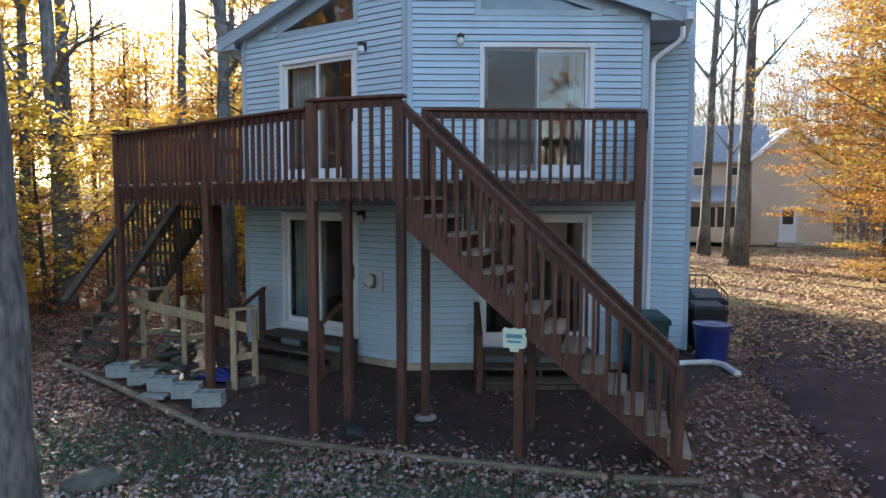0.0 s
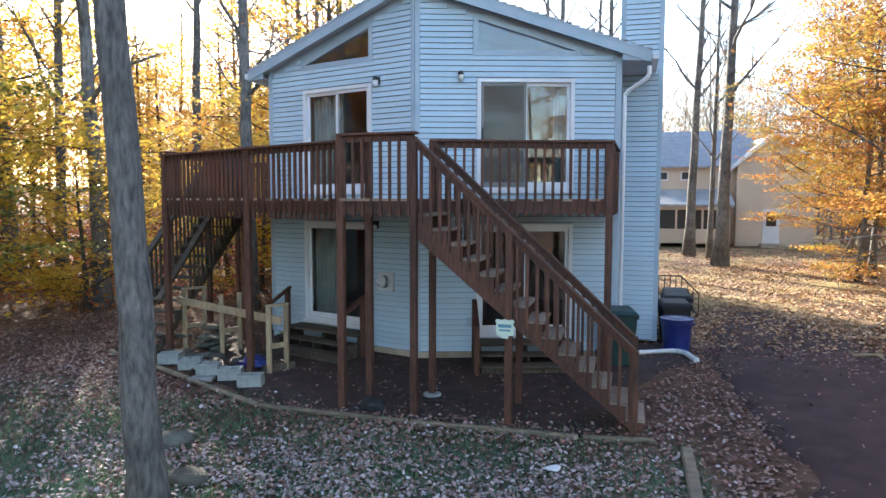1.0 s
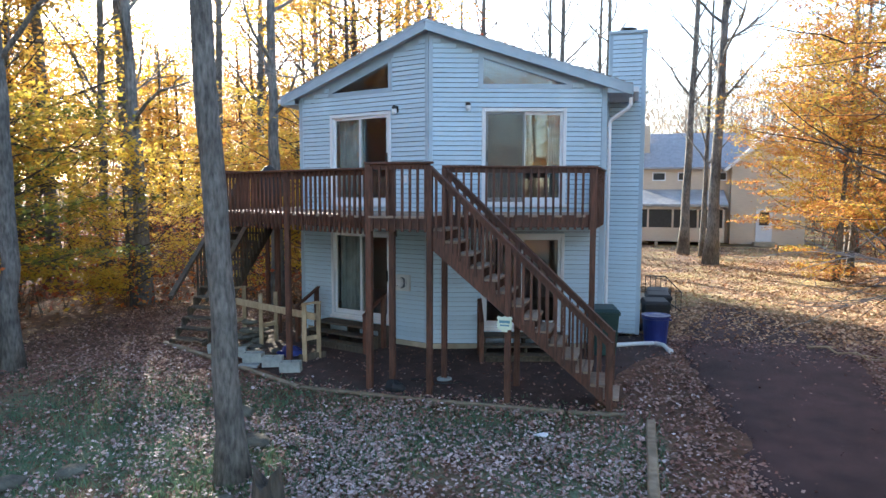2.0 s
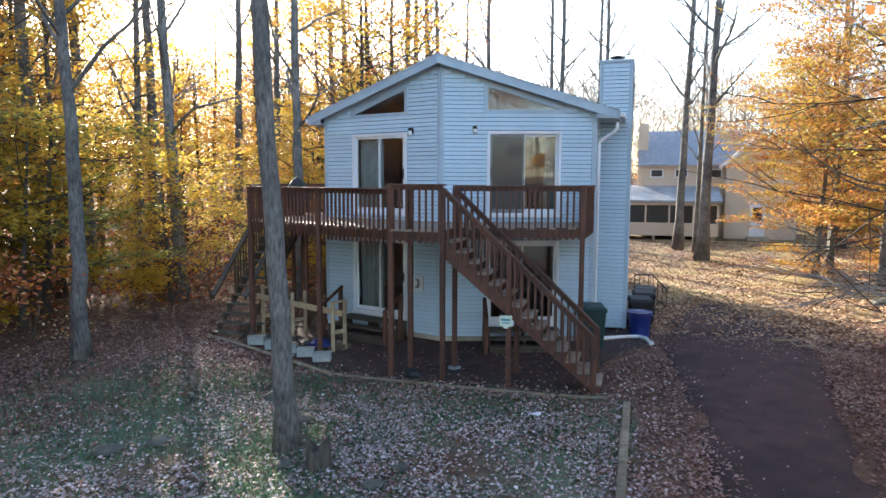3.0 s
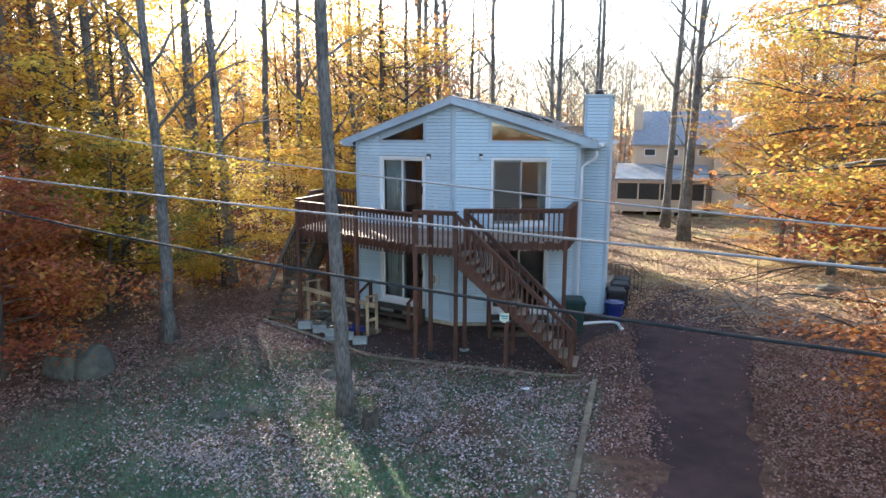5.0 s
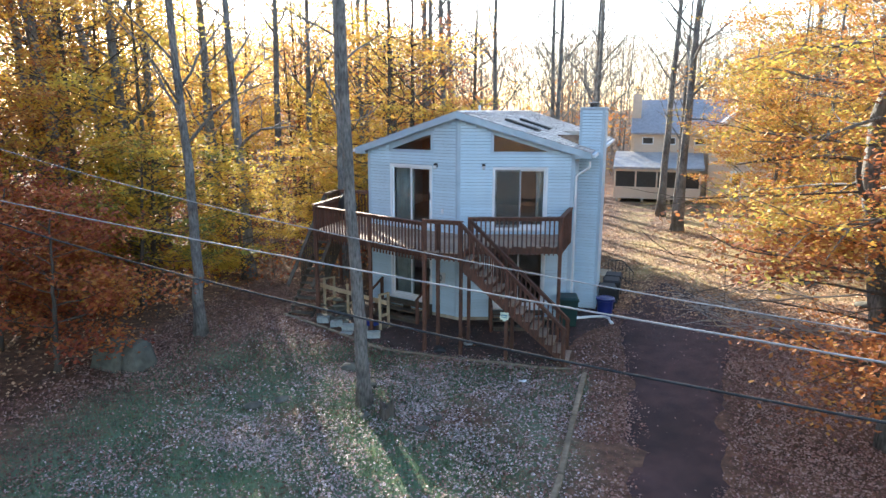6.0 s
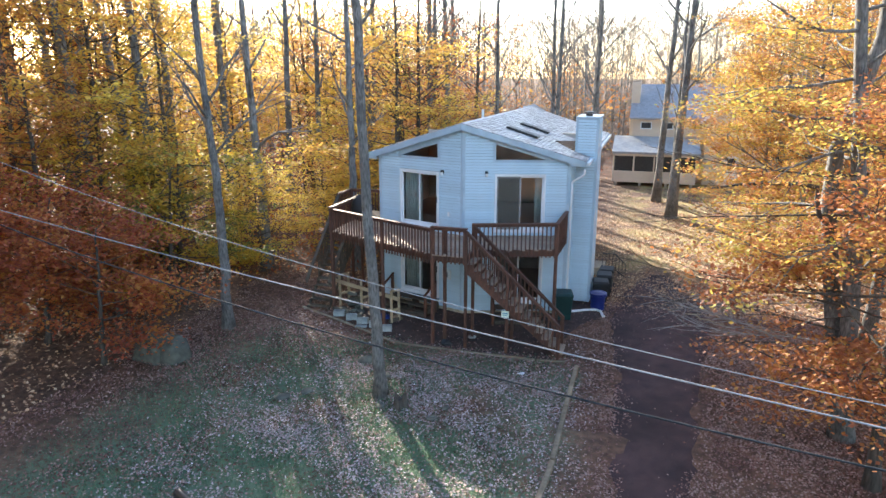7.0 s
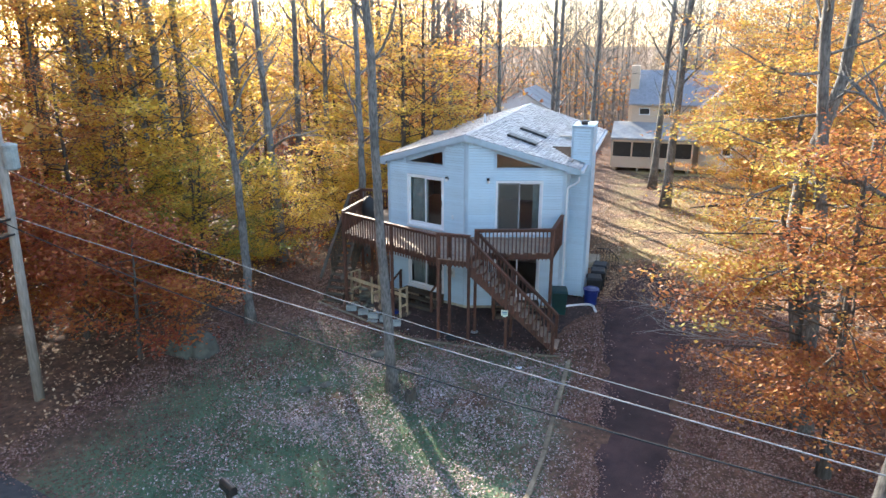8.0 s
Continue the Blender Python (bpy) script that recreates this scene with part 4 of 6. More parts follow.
def concrete_block(x, y, rz):
    """A hollow two-cell block: faces, webs and end walls round two openings."""
    s = Shape()
    L, W, H, t = 0.40, 0.20, 0.20, 0.035
    for y0, y1 in ((0, t), (W - t, W)):
        s.box(-L / 2, y0 - W / 2, 0, L / 2, y1 - W / 2, H)
    for x0 in (-L / 2, -t / 2, L / 2 - t):
        s.box(x0, t - W / 2, 0.0, x0 + t, W / 2 - t, H - 0.004)
    b = solid("concrete_block", s, M_BLOCK, "pale hollow concrete block lying on the leaves", "block", group="row of concrete blocks")
    b.matrix_basis = pose(x, y, gz(x, y) + 0.015, 1.5, -2, rz)


for x, y, r in ((-7.75, 8.55, 12), (-7.15, 8.33, 22), (-6.62, 8.12, 10), (-6.08, 7.96, 16), (-5.55, 7.72, 14)):
    concrete_block(x, y, r)
s = Shape().box(-0.2, -0.1, 0, 0.2, 0.1, 0.05)
flat = solid("paving_block", s, M_BLOCK, "flat pale concrete piece lying among the blocks", "block", bevel=0.006)
flat.matrix_basis = pose(-6.55, 7.82, gz(0, 7.8) + 0.0, 0, 0, 12)


def lumber_rack():
    """Three two-legged frames joined by a long rail."""
    rack = thing("lumber_rack", (-7.2, 9.3, 0), "makeshift lumber rack of pale untreated boards", "rack")
    frames = (((-8.22, 9.62), (-8.02, 9.98)), ((-7.22, 9.40), (-7.05, 9.75)), ((-5.62, 8.42), (-5.45, 8.72)))
    for i, (a, b) in enumerate(frames):
        h = 1.16 - 0.02 * i
        for x, y in (a, b):
            part("leg", Shape().box(x - 0.045, y - 0.02, -0.1, x + 0.045, y + 0.02, h), M_PALEWOOD, rack, bevel=0.003)
        if i != 1:
            part("cap", Shape().beam((*lerp(a, b, -0.12), h + 0.02), (*lerp(a, b, 1.12), h + 0.02), 0.09, 0.04), M_PALEWOOD, rack, bevel=0.003)
        part("brace", Shape().beam((*lerp(a, b, -0.05), 0.42), (*lerp(a, b, 1.05), 0.42), 0.04, 0.09), M_PALEWOOD, rack, bevel=0.003)
    part("rail", Shape().beam((-8.34, 9.56, 0.96), (-5.35, 8.37, 0.90), 0.045, 0.14), M_PALEWOOD, rack, bevel=0.004)
    part("foot", Shape().beam((-5.72, 8.38, 0.02), (-5.38, 8.86, 0.02), 0.09, 0.14), M_GREYWOOD, rack, bevel=0.003)


lumber_rack()


def rock_shape(rng, rx, ry, rz, seg=9, rings=6, rough=0.22):
    s = Shape()
    off = rng.random() * 50
    for j in range(rings + 1):
        ph = math.pi * j / rings
        for i in range(seg):
            th = 2 * math.pi * i / seg
            d = Vector((math.sin(ph) * math.cos(th), math.sin(ph) * math.sin(th), math.cos(ph)))
            k = 1 + rough * noise.noise(d * 1.6 + Vector((off, 0, 0))) + rough * 0.5 * noise.noise(d * 4 + Vector((off, 7, 0)))
            s.v.append((d.x * rx * k, d.y * ry * k, d.z * rz * k))
    for j in range(rings):
        for i in range(seg):
            a, b = j * seg + i, j * seg + (i + 1) % seg
            s.f.append((a, a + seg, b + seg, b))
    return s


def rock(name, x, y, size, label, seed, sink=0.35, mtl=None, group="", smooth=False):
    rng = random.Random(seed)
    o = solid(name, rock_shape(rng, *size), mtl or M_STONE, label, "stone", group=group, smooth=smooth)
    o.matrix_basis = pose(x, y, gz(x, y) + size[2] * (1 - sink), 0, 0, rng.random() * 360)
    return o


rng = random.Random(11)
for i in range(30):
    x, y = -7.2 + rng.uniform(-0.95, 1.0), 9.0 + rng.uniform(-0.55, 0.6)
    y -= (x + 7.2) * 0.42
    rock("pile_stone", x, y, (rng.uniform(0.09, 0.24), rng.uniform(0.07, 0.15), rng.uniform(0.03, 0.07)), "flat grey-brown stone in a loose pile", 100 + i, 0.0 if i > 14 else 0.35, group="loose stone pile")
for i in range(16):
    x, y = -8.0 + rng.uniform(-0.35, 0.6), 9.75 + rng.uniform(-0.3, 0.3)
    s = rock("pile_stone", x, y, (rng.uniform(0.14, 0.28), rng.uniform(0.1, 0.16), rng.uniform(0.04, 0.07)), "flat grey-brown stone in a loose pile", 150 + i, 0.3, group="loose stone pile")
    s.location.z += 0.11 * (i // 5)
boulder = Shape()
boulder.hexa([(-12.75, 3.35, -0.5), (-11.35, 3.15, -0.5), (-11.2, 4.35, -0.5), (-12.6, 4.5, -0.5), (-12.55, 3.5, 0.36), (-11.45, 3.35, 0.42), (-11.35, 4.2, 0.52), (-12.45, 4.3, 0.46)])
boulder.hexa([(-11.55, 3.2, -0.5), (-10.75, 3.3, -0.5), (-10.7, 4.25, -0.5), (-11.5, 4.45, -0.5), (-11.5, 3.4, 0.46), (-10.95, 3.45, 0.40), (-10.9, 4.1, 0.50), (-11.4, 4.25, 0.58)])
solid("boulder", boulder, M_STONE, "large flat-topped lichen-grey boulder below the red leaves", "boulder", smooth=True, bevel=0.16)
for i, (x, y, r) in enumerate(((-3.75, 2.85, 0.13), (-5.26, 5.36, 0.24), (-6.1, 3.0, 0.16), (-6.6, 2.5, 0.18), (-2.2, 2.6, 0.13), (-2.0, 3.2, 0.11), (-4.35, 4.5, 0.2), (9.0, 19.0, 0.35), (10.4, 16.0, 0.3))):
    rock("field_stone", x, y, (r * 1.4, r, r * 0.5), "small mossy field stone in the lawn", 30 + i, 0.75, smooth=True)

# stump beside the tree
s = Shape()
for k in range(14):
    a = 2 * math.pi * k / 14
    r = 0.14 + 0.035 * math.sin(3 * a) + 0.02 * math.cos(5 * a)
    s.v += [(-3.22 + 1.5 * r * math.cos(a), 2.92 + 1.5 * r * math.sin(a), -0.35), (-3.22 + 1.1 * r * math.cos(a), 2.92 + 1.1 * r * math.sin(a), 0.16 + 0.11 * math.sin(2 * a + 1))]
s.v.append((-3.22, 2.92, 0.02))
for k in range(14):
    a, b = 2 * k, 2 * ((k + 1) % 14)
    s.f += [(a, b, b + 1, a + 1), (a + 1, b + 1, 28)]
solid("stump", s, M_BARKDK, "short splintered dark tree stump in the lawn", "stump", loc=(-3.22, 2.92, -0.2))


M_TIMBER = mat("bleached_landscape_timber", (0.15, 0.12, 0.08), (0.28, 0.23, 0.16), 0.85, 5.0, (1.5, 1.5, 5), 0.5, 40, vary=0.15, stain=0.35)


def edging(p, q, w=0.10, h=0.07, label="weathered landscape timber lying on the ground"):
    a, b = Vector((*p, gz(*p) + 0.014)), Vector((*q, gz(*q) + 0.014))
    solid("landscape_timber", Shape().beam(a - (a + b) / 2, b - (a + b) / 2, w, h), M_TIMBER, label, "timber", group="landscape timbers", loc=None, bevel=0.02).location = (a + b) / 2


edging((-9.5, 9.0), (-7.35, 8.05))
edging((-7.3, 8.03), (-4.95, 6.9))
edging((-4.9, 6.88), (-2.55, 6.82))
edging((-2.5, 6.82), (-0.2, 6.86))
edging((-0.15, 6.86), (0.75, 6.98))
edging((1.12, 6.75), (1.11, 4.2), 0.14, 0.13)
edging((1.11, 4.15), (1.12, 1.6), 0.14, 0.13)
edging((1.13, 1.55), (0.98, -0.9), 0.14, 0.13)
edging((0.95, -0.95), (0.3, -3.0), 0.14, 0.13)
s = Shape()
for i in range(12):
    a = 2 * math.pi * i / 12
    s.v.append((0.11 * math.cos(a) * (1 + 0.2 * math.sin(3 * a)), 0.07 * math.sin(a), 0.025 + 0.012 * math.sin(2 * a)))
s.f.append(tuple(range(12)))
lit = solid("paper_scrap", s, M_TRIM, "crumpled white paper scrap on the lawn", "litter")
lit.matrix_basis = pose(-0.42, 5.75, gz(0, 5.75) + 0.03, 0, 0, 20)
lit.modifiers.new("thick", "SOLIDIFY").thickness = 0.012


# ---- bins ----
def round_bin(x, y, h, r0, r1, mtl):
    b = thing("round_bin", (x, y, gz(x, y)), "large round blue plastic bin with a dented lid", "bin")
    z = gz(x, y)
    s = Shape().lathe(x, y, [(r0, z), (r0 + 0.01, z + 0.03), ((r0 + r1) / 2, z + h * 0.5), (r1, z + h * 0.9), (r1 + 0.02, z + h * 0.92), (r1 + 0.02, z + h)], 28)
    part("body", s, mtl, b)
    part("lid", Shape().lathe(x, y, [(r1 + 0.03, z + h + 0.003), (r1 + 0.03, z + h + 0.03), (r1 - 0.02, z + h + 0.035), (r1 - 0.05, z + h + 0.02), (0.12, z + h + 0.05), (0.02, z + h + 0.055)], 28), mtl, b)
    part("handle", Shape().box(x + r1, y - 0.06, z + h * 0.86, x + r1 + 0.05, y + 0.06, z + h * 0.91), mtl, b)


def cart(x, y, rz, w, d, h, mtl, label, lidmat=None):
    """A tapered wheeled bin with a hinged lid, front to -y."""
    b = thing("wheeled_bin", (x, y, gz(x, y)), label, "bin", "bins by the house")
    m = pose(x, y, gz(x, y), 0, 0, rz)
    k = 0.84
    pts = [(-w / 2 * k, -d / 2 * k, 0.02), (w / 2 * k, -d / 2 * k, 0.02), (w / 2 * k, d / 2 * k, 0.02), (-w / 2 * k, d / 2 * k, 0.02), (-w / 2, -d / 2, h), (w / 2, -d / 2, h), (w / 2, d / 2, h), (-w / 2, d / 2, h)]
    part("body", Shape().hexa([m @ Vector(p) for p in pts]), mtl, b, bevel=0.02)
    part("rim", Shape().box(-w / 2 - 0.02, -d / 2 - 0.02, h - 0.06, w / 2 + 0.02, d / 2 + 0.02, h, m), mtl, b, bevel=0.008)
    top = [(-w / 2 - 0.03, -d / 2 - 0.04, h + 0.004), (w / 2 + 0.03, -d / 2 - 0.04, h + 0.004), (w / 2 + 0.03, d / 2 + 0.02, h + 0.004), (-w / 2 - 0.03, d / 2 + 0.02, h + 0.004),
           (-w / 2 + 0.03, -d / 2 + 0.03, h + 0.07), (w / 2 - 0.03, -d / 2 + 0.03, h + 0.07), (w / 2 - 0.03, d / 2, h + 0.09), (-w / 2 + 0.03, d / 2, h + 0.09)]
    part("lid", Shape().hexa([m @ Vector(p) for p in top]), lidmat or mtl, b, bevel=0.012)
    for sx in (-1, 1):
        part("wheel", Shape().tube([m @ Vector((sx * w * 0.46, d / 2 - 0.02, 0.1)), m @ Vector((sx * w * 0.53, d / 2 - 0.02, 0.1))], [0.1, 0.1], 14), M_BIN, b)
    part("handle", Shape().tube([m @ Vector((-w * 0.4, d / 2 + 0.06, h - 0.02)), m @ Vector((w * 0.4, d / 2 + 0.06, h - 0.02))], [0.015, 0.015], 8), mtl, b)


round_bin(1.32, 11.98, 0.64, 0.24, 0.29, M_BLUE)
cart(1.33, 13.0, 8, 0.58, 0.6, 0.78, M_BIN, "black wheeled plastic bin beside the chimney")
cart(1.42, 13.85, 4, 0.58, 0.6, 0.82, M_BIN, "black wheeled plastic bin with a grey lid", M_BIN)
cart(1.45, 14.75, -3, 0.58, 0.6, 0.80, M_BIN, "black wheeled plastic bin with a dusty lid")
cart(0.20, 10.62, 12, 0.60, 0.62, 0.94, M_GREEN, "dark green wheeled bin at the house corner")


def iron_rail():
    r = thing("iron_railing", (1.6, 17.0, 0), "black iron stair railing with thin uprights", "railing")
    pts = [(1.15, 16.6, 1.0), (1.7, 16.6, 1.0), (2.15, 16.6, 0.55)]
    for a, b in zip(pts, pts[1:]):
        part("rail", Shape().beam(a, b, 0.04, 0.03), M_BLACK, r)
        lo, hi = (a[0], a[1], a[2] - 0.7), (b[0], b[1], b[2] - 0.7 if b[2] > 0.9 else 0.0)
        part("rail", Shape().beam(lo, hi, 0.03, 0.03), M_BLACK, r)
    for i in range(8):
        x = 1.15 + i * 0.143
        zt = 1.0 if x < 1.7 else 1.0 - (x - 1.7)
        part("upright", Shape().box(x - 0.009, 16.591, 0.0, x + 0.009, 16.609, zt), M_BLACK, r)


iron_rail()
part("stoop", Shape().box(XR + 0.03, 16.65, -0.1, 1.25, 17.9, 0.3), M_CONC, house, "small concrete stoop at the side door", bevel=0.01)


# ---- yard sign on the stair post ----
def yard_sign():
    m = pose(-1.21, 7.02, 1.26)
    sg = thing("yard_sign", (-1.21, 7.02, 1.26), "small pale green shield-shaped sign fixed to a stair post", "sign")
    outline = [(-0.1, -0.09), (-0.045, -0.09), (-0.04, -0.125), (0.04, -0.125), (0.045, -0.09), (0.1, -0.09), (0.11, 0.0), (0.098, 0.05), (0.115, 0.075), (0.095, 0.105), (0.045, 0.092), (0.0, 0.105), (-0.045, 0.092), (-0.095, 0.105), (-0.115, 0.075), (-0.098, 0.05), (-0.11, 0.0)]
    part("plate", Shape().prism([m @ Vector((1.15 * x, 0, 1.15 * z)) for x, z in outline], (0, -0.012, 0)), M_SIGN, sg)
    for z0, z1, hw in ((0.005, 0.05, 0.09), (-0.045, -0.02, 0.075)):
        part("bar", Shape().box(-hw, -0.016, z0, hw, -0.0125, z1, m), M_SIGNINK, sg)


M_SIGN = mat("pale_green_sign", (0.60, 0.72, 0.60), (0.66, 0.78, 0.64), 0.5, 9.0, bump=0.05, stain=0.1)
M_SIGNINK = mat("blue_sign_print", (0.10, 0.28, 0.36), (0.14, 0.34, 0.42), 0.5, 9.0, bump=0.0)
yard_sign()

# covered grill and a small tarp
g = thing("covered_grill", (-8.0, 11.1, DECK_Z), "grill under a dark grey cover on the deck", "grill")
cov = rock_shape(random.Random(8), 0.42, 0.3, 0.55, 12, 8, 0.1)
cov.v = [(x * 0.85 - 7.95, y + 11.1, max(z, -0.5) + DECK_Z + 0.5) for x, y, z in cov.v]
part("cover", cov, M_BIN, g, smooth=True)
tarp = rock_shape(random.Random(21), 0.32, 0.18, 0.12, 12, 7, 0.5)
tarp.v = [(x - 6.1, y + 8.75, max(z, -0.05) + 0.03) for x, y, z in tarp.v]
solid("tarp", tarp, M_BLUE, "crumpled blue plastic tarp on the soil", "tarp", loc=(-6.1, 8.75, 0.0))
bag = rock_shape(random.Random(22), 0.2, 0.14, 0.12, 12, 7, 0.4)
bag.v = [(x - 3.2, y + 7.18, max(z, -0.06) - 0.03) for x, y, z in bag.v]
solid("dark_bag", bag, M_BIN, "small black plastic bag by a deck post", "bag", loc=(-3.2, 7.18, -0.1))
hose = Shape()
hp = [(-3.1 + 0.055 * i + 0.05 * math.sin(i), 7.75 + 0.12 * math.sin(i * 0.45), -0.045 + 0.01) for i in range(20)]
hose.tube(hp, [0.014] * 20, 6)
solid("garden_hose", hose, M_BIN, "black garden hose lying on the soil", "hose", loc=(-2.6, 7.75, -0.05), smooth=True)


# ---- utility pole, wires, mailbox ----
def wire(name, ya, za, yb, zb, sag, r, mtl, label):
    pts = []
    for i in range(61):
        x = -14.2 + i * (46.0 / 60)
        u = (x + 6) / 12
        pts.append((x, ya + (yb - ya) * u, za + (zb - za) * u + sag * u * (u - 1)))
    s = Shape().tube(pts, [r] * len(pts), 8)
    solid(name, s, mtl, label, "wire", group="overhead wires", loc=pts[0], smooth=True)


wire("overhead_wire", -2.85, 4.94, -5.48, 4.62, 0.64, 0.0135, M_WIRE, "thick black telephone cable along the street")
wire("overhead_wire", -2.36, 5.26, -5.47, 5.05, 0.16, 0.0105, M_BARE, "pale twisted overhead wire along the street")
wire("overhead_wire", -2.71, 6.09, -5.32, 5.24, 0.71, 0.0065, M_BARE, "thin overhead wire along the street")
pole = thing("utility_pole", (-14.25, -0.2, -0.3), "weathered wooden utility pole with a pale transformer", "pole")
part("pole", Shape().tube([(-14.32, -0.2, -0.4), (-14.0, -0.25, 4.5), (-13.7, -0.3, 9.6)], [0.15, 0.13, 0.105], 14), M_POLE, pole, smooth=True)
part("transformer", Shape().lathe(-13.45, -0.3, [(0.15, 6.9), (0.19, 6.95), (0.19, 7.5), (0.205, 7.52), (0.205, 7.58), (0.06, 7.64)]), M_BLOCK, pole, "pale grey transformer can")
for z in (5.0, 5.45):
    part("bracket", Shape().box(-14.15, -0.75, z, -13.85, -0.2, z + 0.06), M_BLACK, pole)
box = thing("mailbox", (-5.2, -3.4, -0.33), "black rounded mailbox on a wooden post", "mailbox")
mb = Shape()
arc = [(-0.09, 0), (0.09, 0)] + [(0.09 * math.cos(a), 0.13 + 0.09 * math.sin(a)) for a in [math.pi * i / 8 for i in range(9)]]
mm = pose(-5.2, -3.4, 0.66, 0, 0, 62)
mb.prism([mm @ Vector((x, -0.25, z)) for x, z in arc], mm.to_3x3() @ Vector((0, 0.5, 0)))
part("body", mb, M_BLACK, box)
part("post", Shape().box(-5.25, -3.45, -0.45, -5.15, -3.35, 0.66), M_GREYWOOD, box, bevel=0.006)


# ---- neighbouring houses ----
def neighbour():
    h = thing("tan_house", (5.0, 48.0, 0), "tan two-storey house with grey roofs and a screened porch", "house", "houses behind the lot")
    Y = 46.0
    part("wall", Shape().box(1.3, Y, 0.0, 7.2, Y + 7, 5.2), M_TAN, h)
    part("wall", Shape().prism([(7.0, Y - 0.9, 0.0), (11.6, Y - 0.9, 0.0), (11.6, Y - 0.9, 5.2), (9.25, Y - 0.9, 7.2), (7.0, Y - 0.9, 5.2)], (0, 8, 0)), M_TAN, h)
    part("roof", Shape().prism([(1.0, Y - 0.4, 5.1), (8.4, Y - 0.4, 5.1), (8.4, Y + 3.4, 7.75), (1.0, Y + 3.4, 7.75)], (0, 0, 0.14)), M_SHINGLE, h, "grey shingle roof")
    part("roof", Shape().prism([(1.0, Y + 7.4, 5.1), (8.4, Y + 7.4, 5.1), (8.4, Y + 3.4, 7.75), (1.0, Y + 3.4, 7.75)], (0, 0, 0.14)), M_SHINGLE, h)
    for sg in (-1, 1):
        x0, x1 = 9.25, 9.25 + sg * 2.75
        part("roof", Shape().prism([(x0, Y - 1.2, 7.3), (x1, Y - 1.2, 4.92), (x1, Y + 7.4, 4.92), (x0, Y + 7.4, 7.3)], (0, 0, 0.14)), M_SHINGLE, h)
        part("rake_board", Shape().beam((x0, Y - 1.22, 7.32), (x1, Y - 1.22, 4.94), 0.03, 0.2), M_TRIM, h)
    part("chimney", Shape().box(1.0, Y + 1.2, 0, 1.7, Y + 2.2, 8.3), M_TAN, h)
    # porch
    part("porch_roof", Shape().prism([(-0.1, Y - 3.2, 2.55), (6.6, Y - 3.2, 2.55), (6.6, Y + 0.05, 3.55), (-0.1, Y + 0.05, 3.55)], (0, 0, 0.16)), M_PORCHROOF, h, "pale porch roof")
    part("porch_skirt", Shape().box(0.0, Y - 3.0, 0.25, 6.4, Y - 2.9, 1.15), M_TAN, h)
    part("porch_floor", Shape().box(0.05, Y - 2.89, 0.25, 6.35, Y - 0.01, 0.4), M_GREYWOOD, h)
    part("porch_screen", Shape().box(0.1, Y - 2.75, 0.45, 6.3, Y - 2.72, 2.5), M_BLACK, h, "dark insect screen")
    for i in range(5):
        x = 0.06 + i * 1.57
        part("porch_post", Shape().box(x - 0.06, Y - 3.02, 1.15, x + 0.06, Y - 2.88, 2.55), M_TAN, h)
    part("porch_beam", Shape().box(0.0, Y - 3.02, 2.36, 6.4, Y - 2.88, 2.54), M_TAN, h)
    for x in (0.3, 2.2, 4.2, 6.1):
        part("pier", Shape().box(x - 0.1, Y - 2.98, -0.3, x + 0.1, Y - 2.8, 0.25), M_CONC, h)
    for x, z in ((1.9, 4.3), (5.9, 4.3), (3.6, 4.3)):
        w = part("window", Shape().box(x, Y - 0.05, z, x + 0.9, Y - 0.005, z + 0.6), M_TRIM, h)
        part("pane", Shape().box(x + 0.07, Y - 0.06, z + 0.07, x + 0.83, Y - 0.052, z + 0.53), M_BLACK, w)
    d = part("door", Shape().box(8.6, Y - 0.96, 0.2, 9.6, Y - 0.905, 2.4), M_TRIM, h, "white door with a dark pane")
    part("pane", Shape().box(8.8, Y - 0.972, 1.3, 9.4, Y - 0.962, 2.2), M_BLACK, d)
    part("step", Shape().box(8.4, Y - 1.9, -0.1, 9.8, Y - 0.98, 0.18), M_CONC, h)


M_PORCHROOF = mat("pale_porch_roof", (0.30, 0.31, 0.32), (0.40, 0.41, 0.41), 0.6, 4.0, bump=0.1)
neighbour()


def far_house(x, y):
    h = thing("white_house", (x, y, 0), "small white gabled house behind the woods", "house", "houses behind the lot")
    part("wall", Shape().prism([(x - 3, y, 0), (x + 3, y, 0), (x + 3, y, 3.4), (x, y, 5.2), (x - 3, y, 3.4)], (0, 9, 0)), M_TRIM, h)
    for sg in (-1, 1):
        part("roof", Shape().prism([(x, y - 0.3, 5.22), (x + sg * 3.4, y - 0.3, 3.2), (x + sg * 3.4, y + 9.3, 3.2), (x, y + 9.3, 5.22)], (0, 0, 0.15)), M_PORCHROOF, h, "pale roof slope")
    w = part("window", Shape().box(x - 0.6, y - 0.05, 1.4, x + 0.6, y - 0.004, 2.6), M_TRIMBLUE, h)
    part("pane", Shape().box(x - 0.5, y - 0.06, 1.5, x + 0.5, y - 0.052, 2.5), M_BLACK, w)


far_house(-10.6, 58.0)


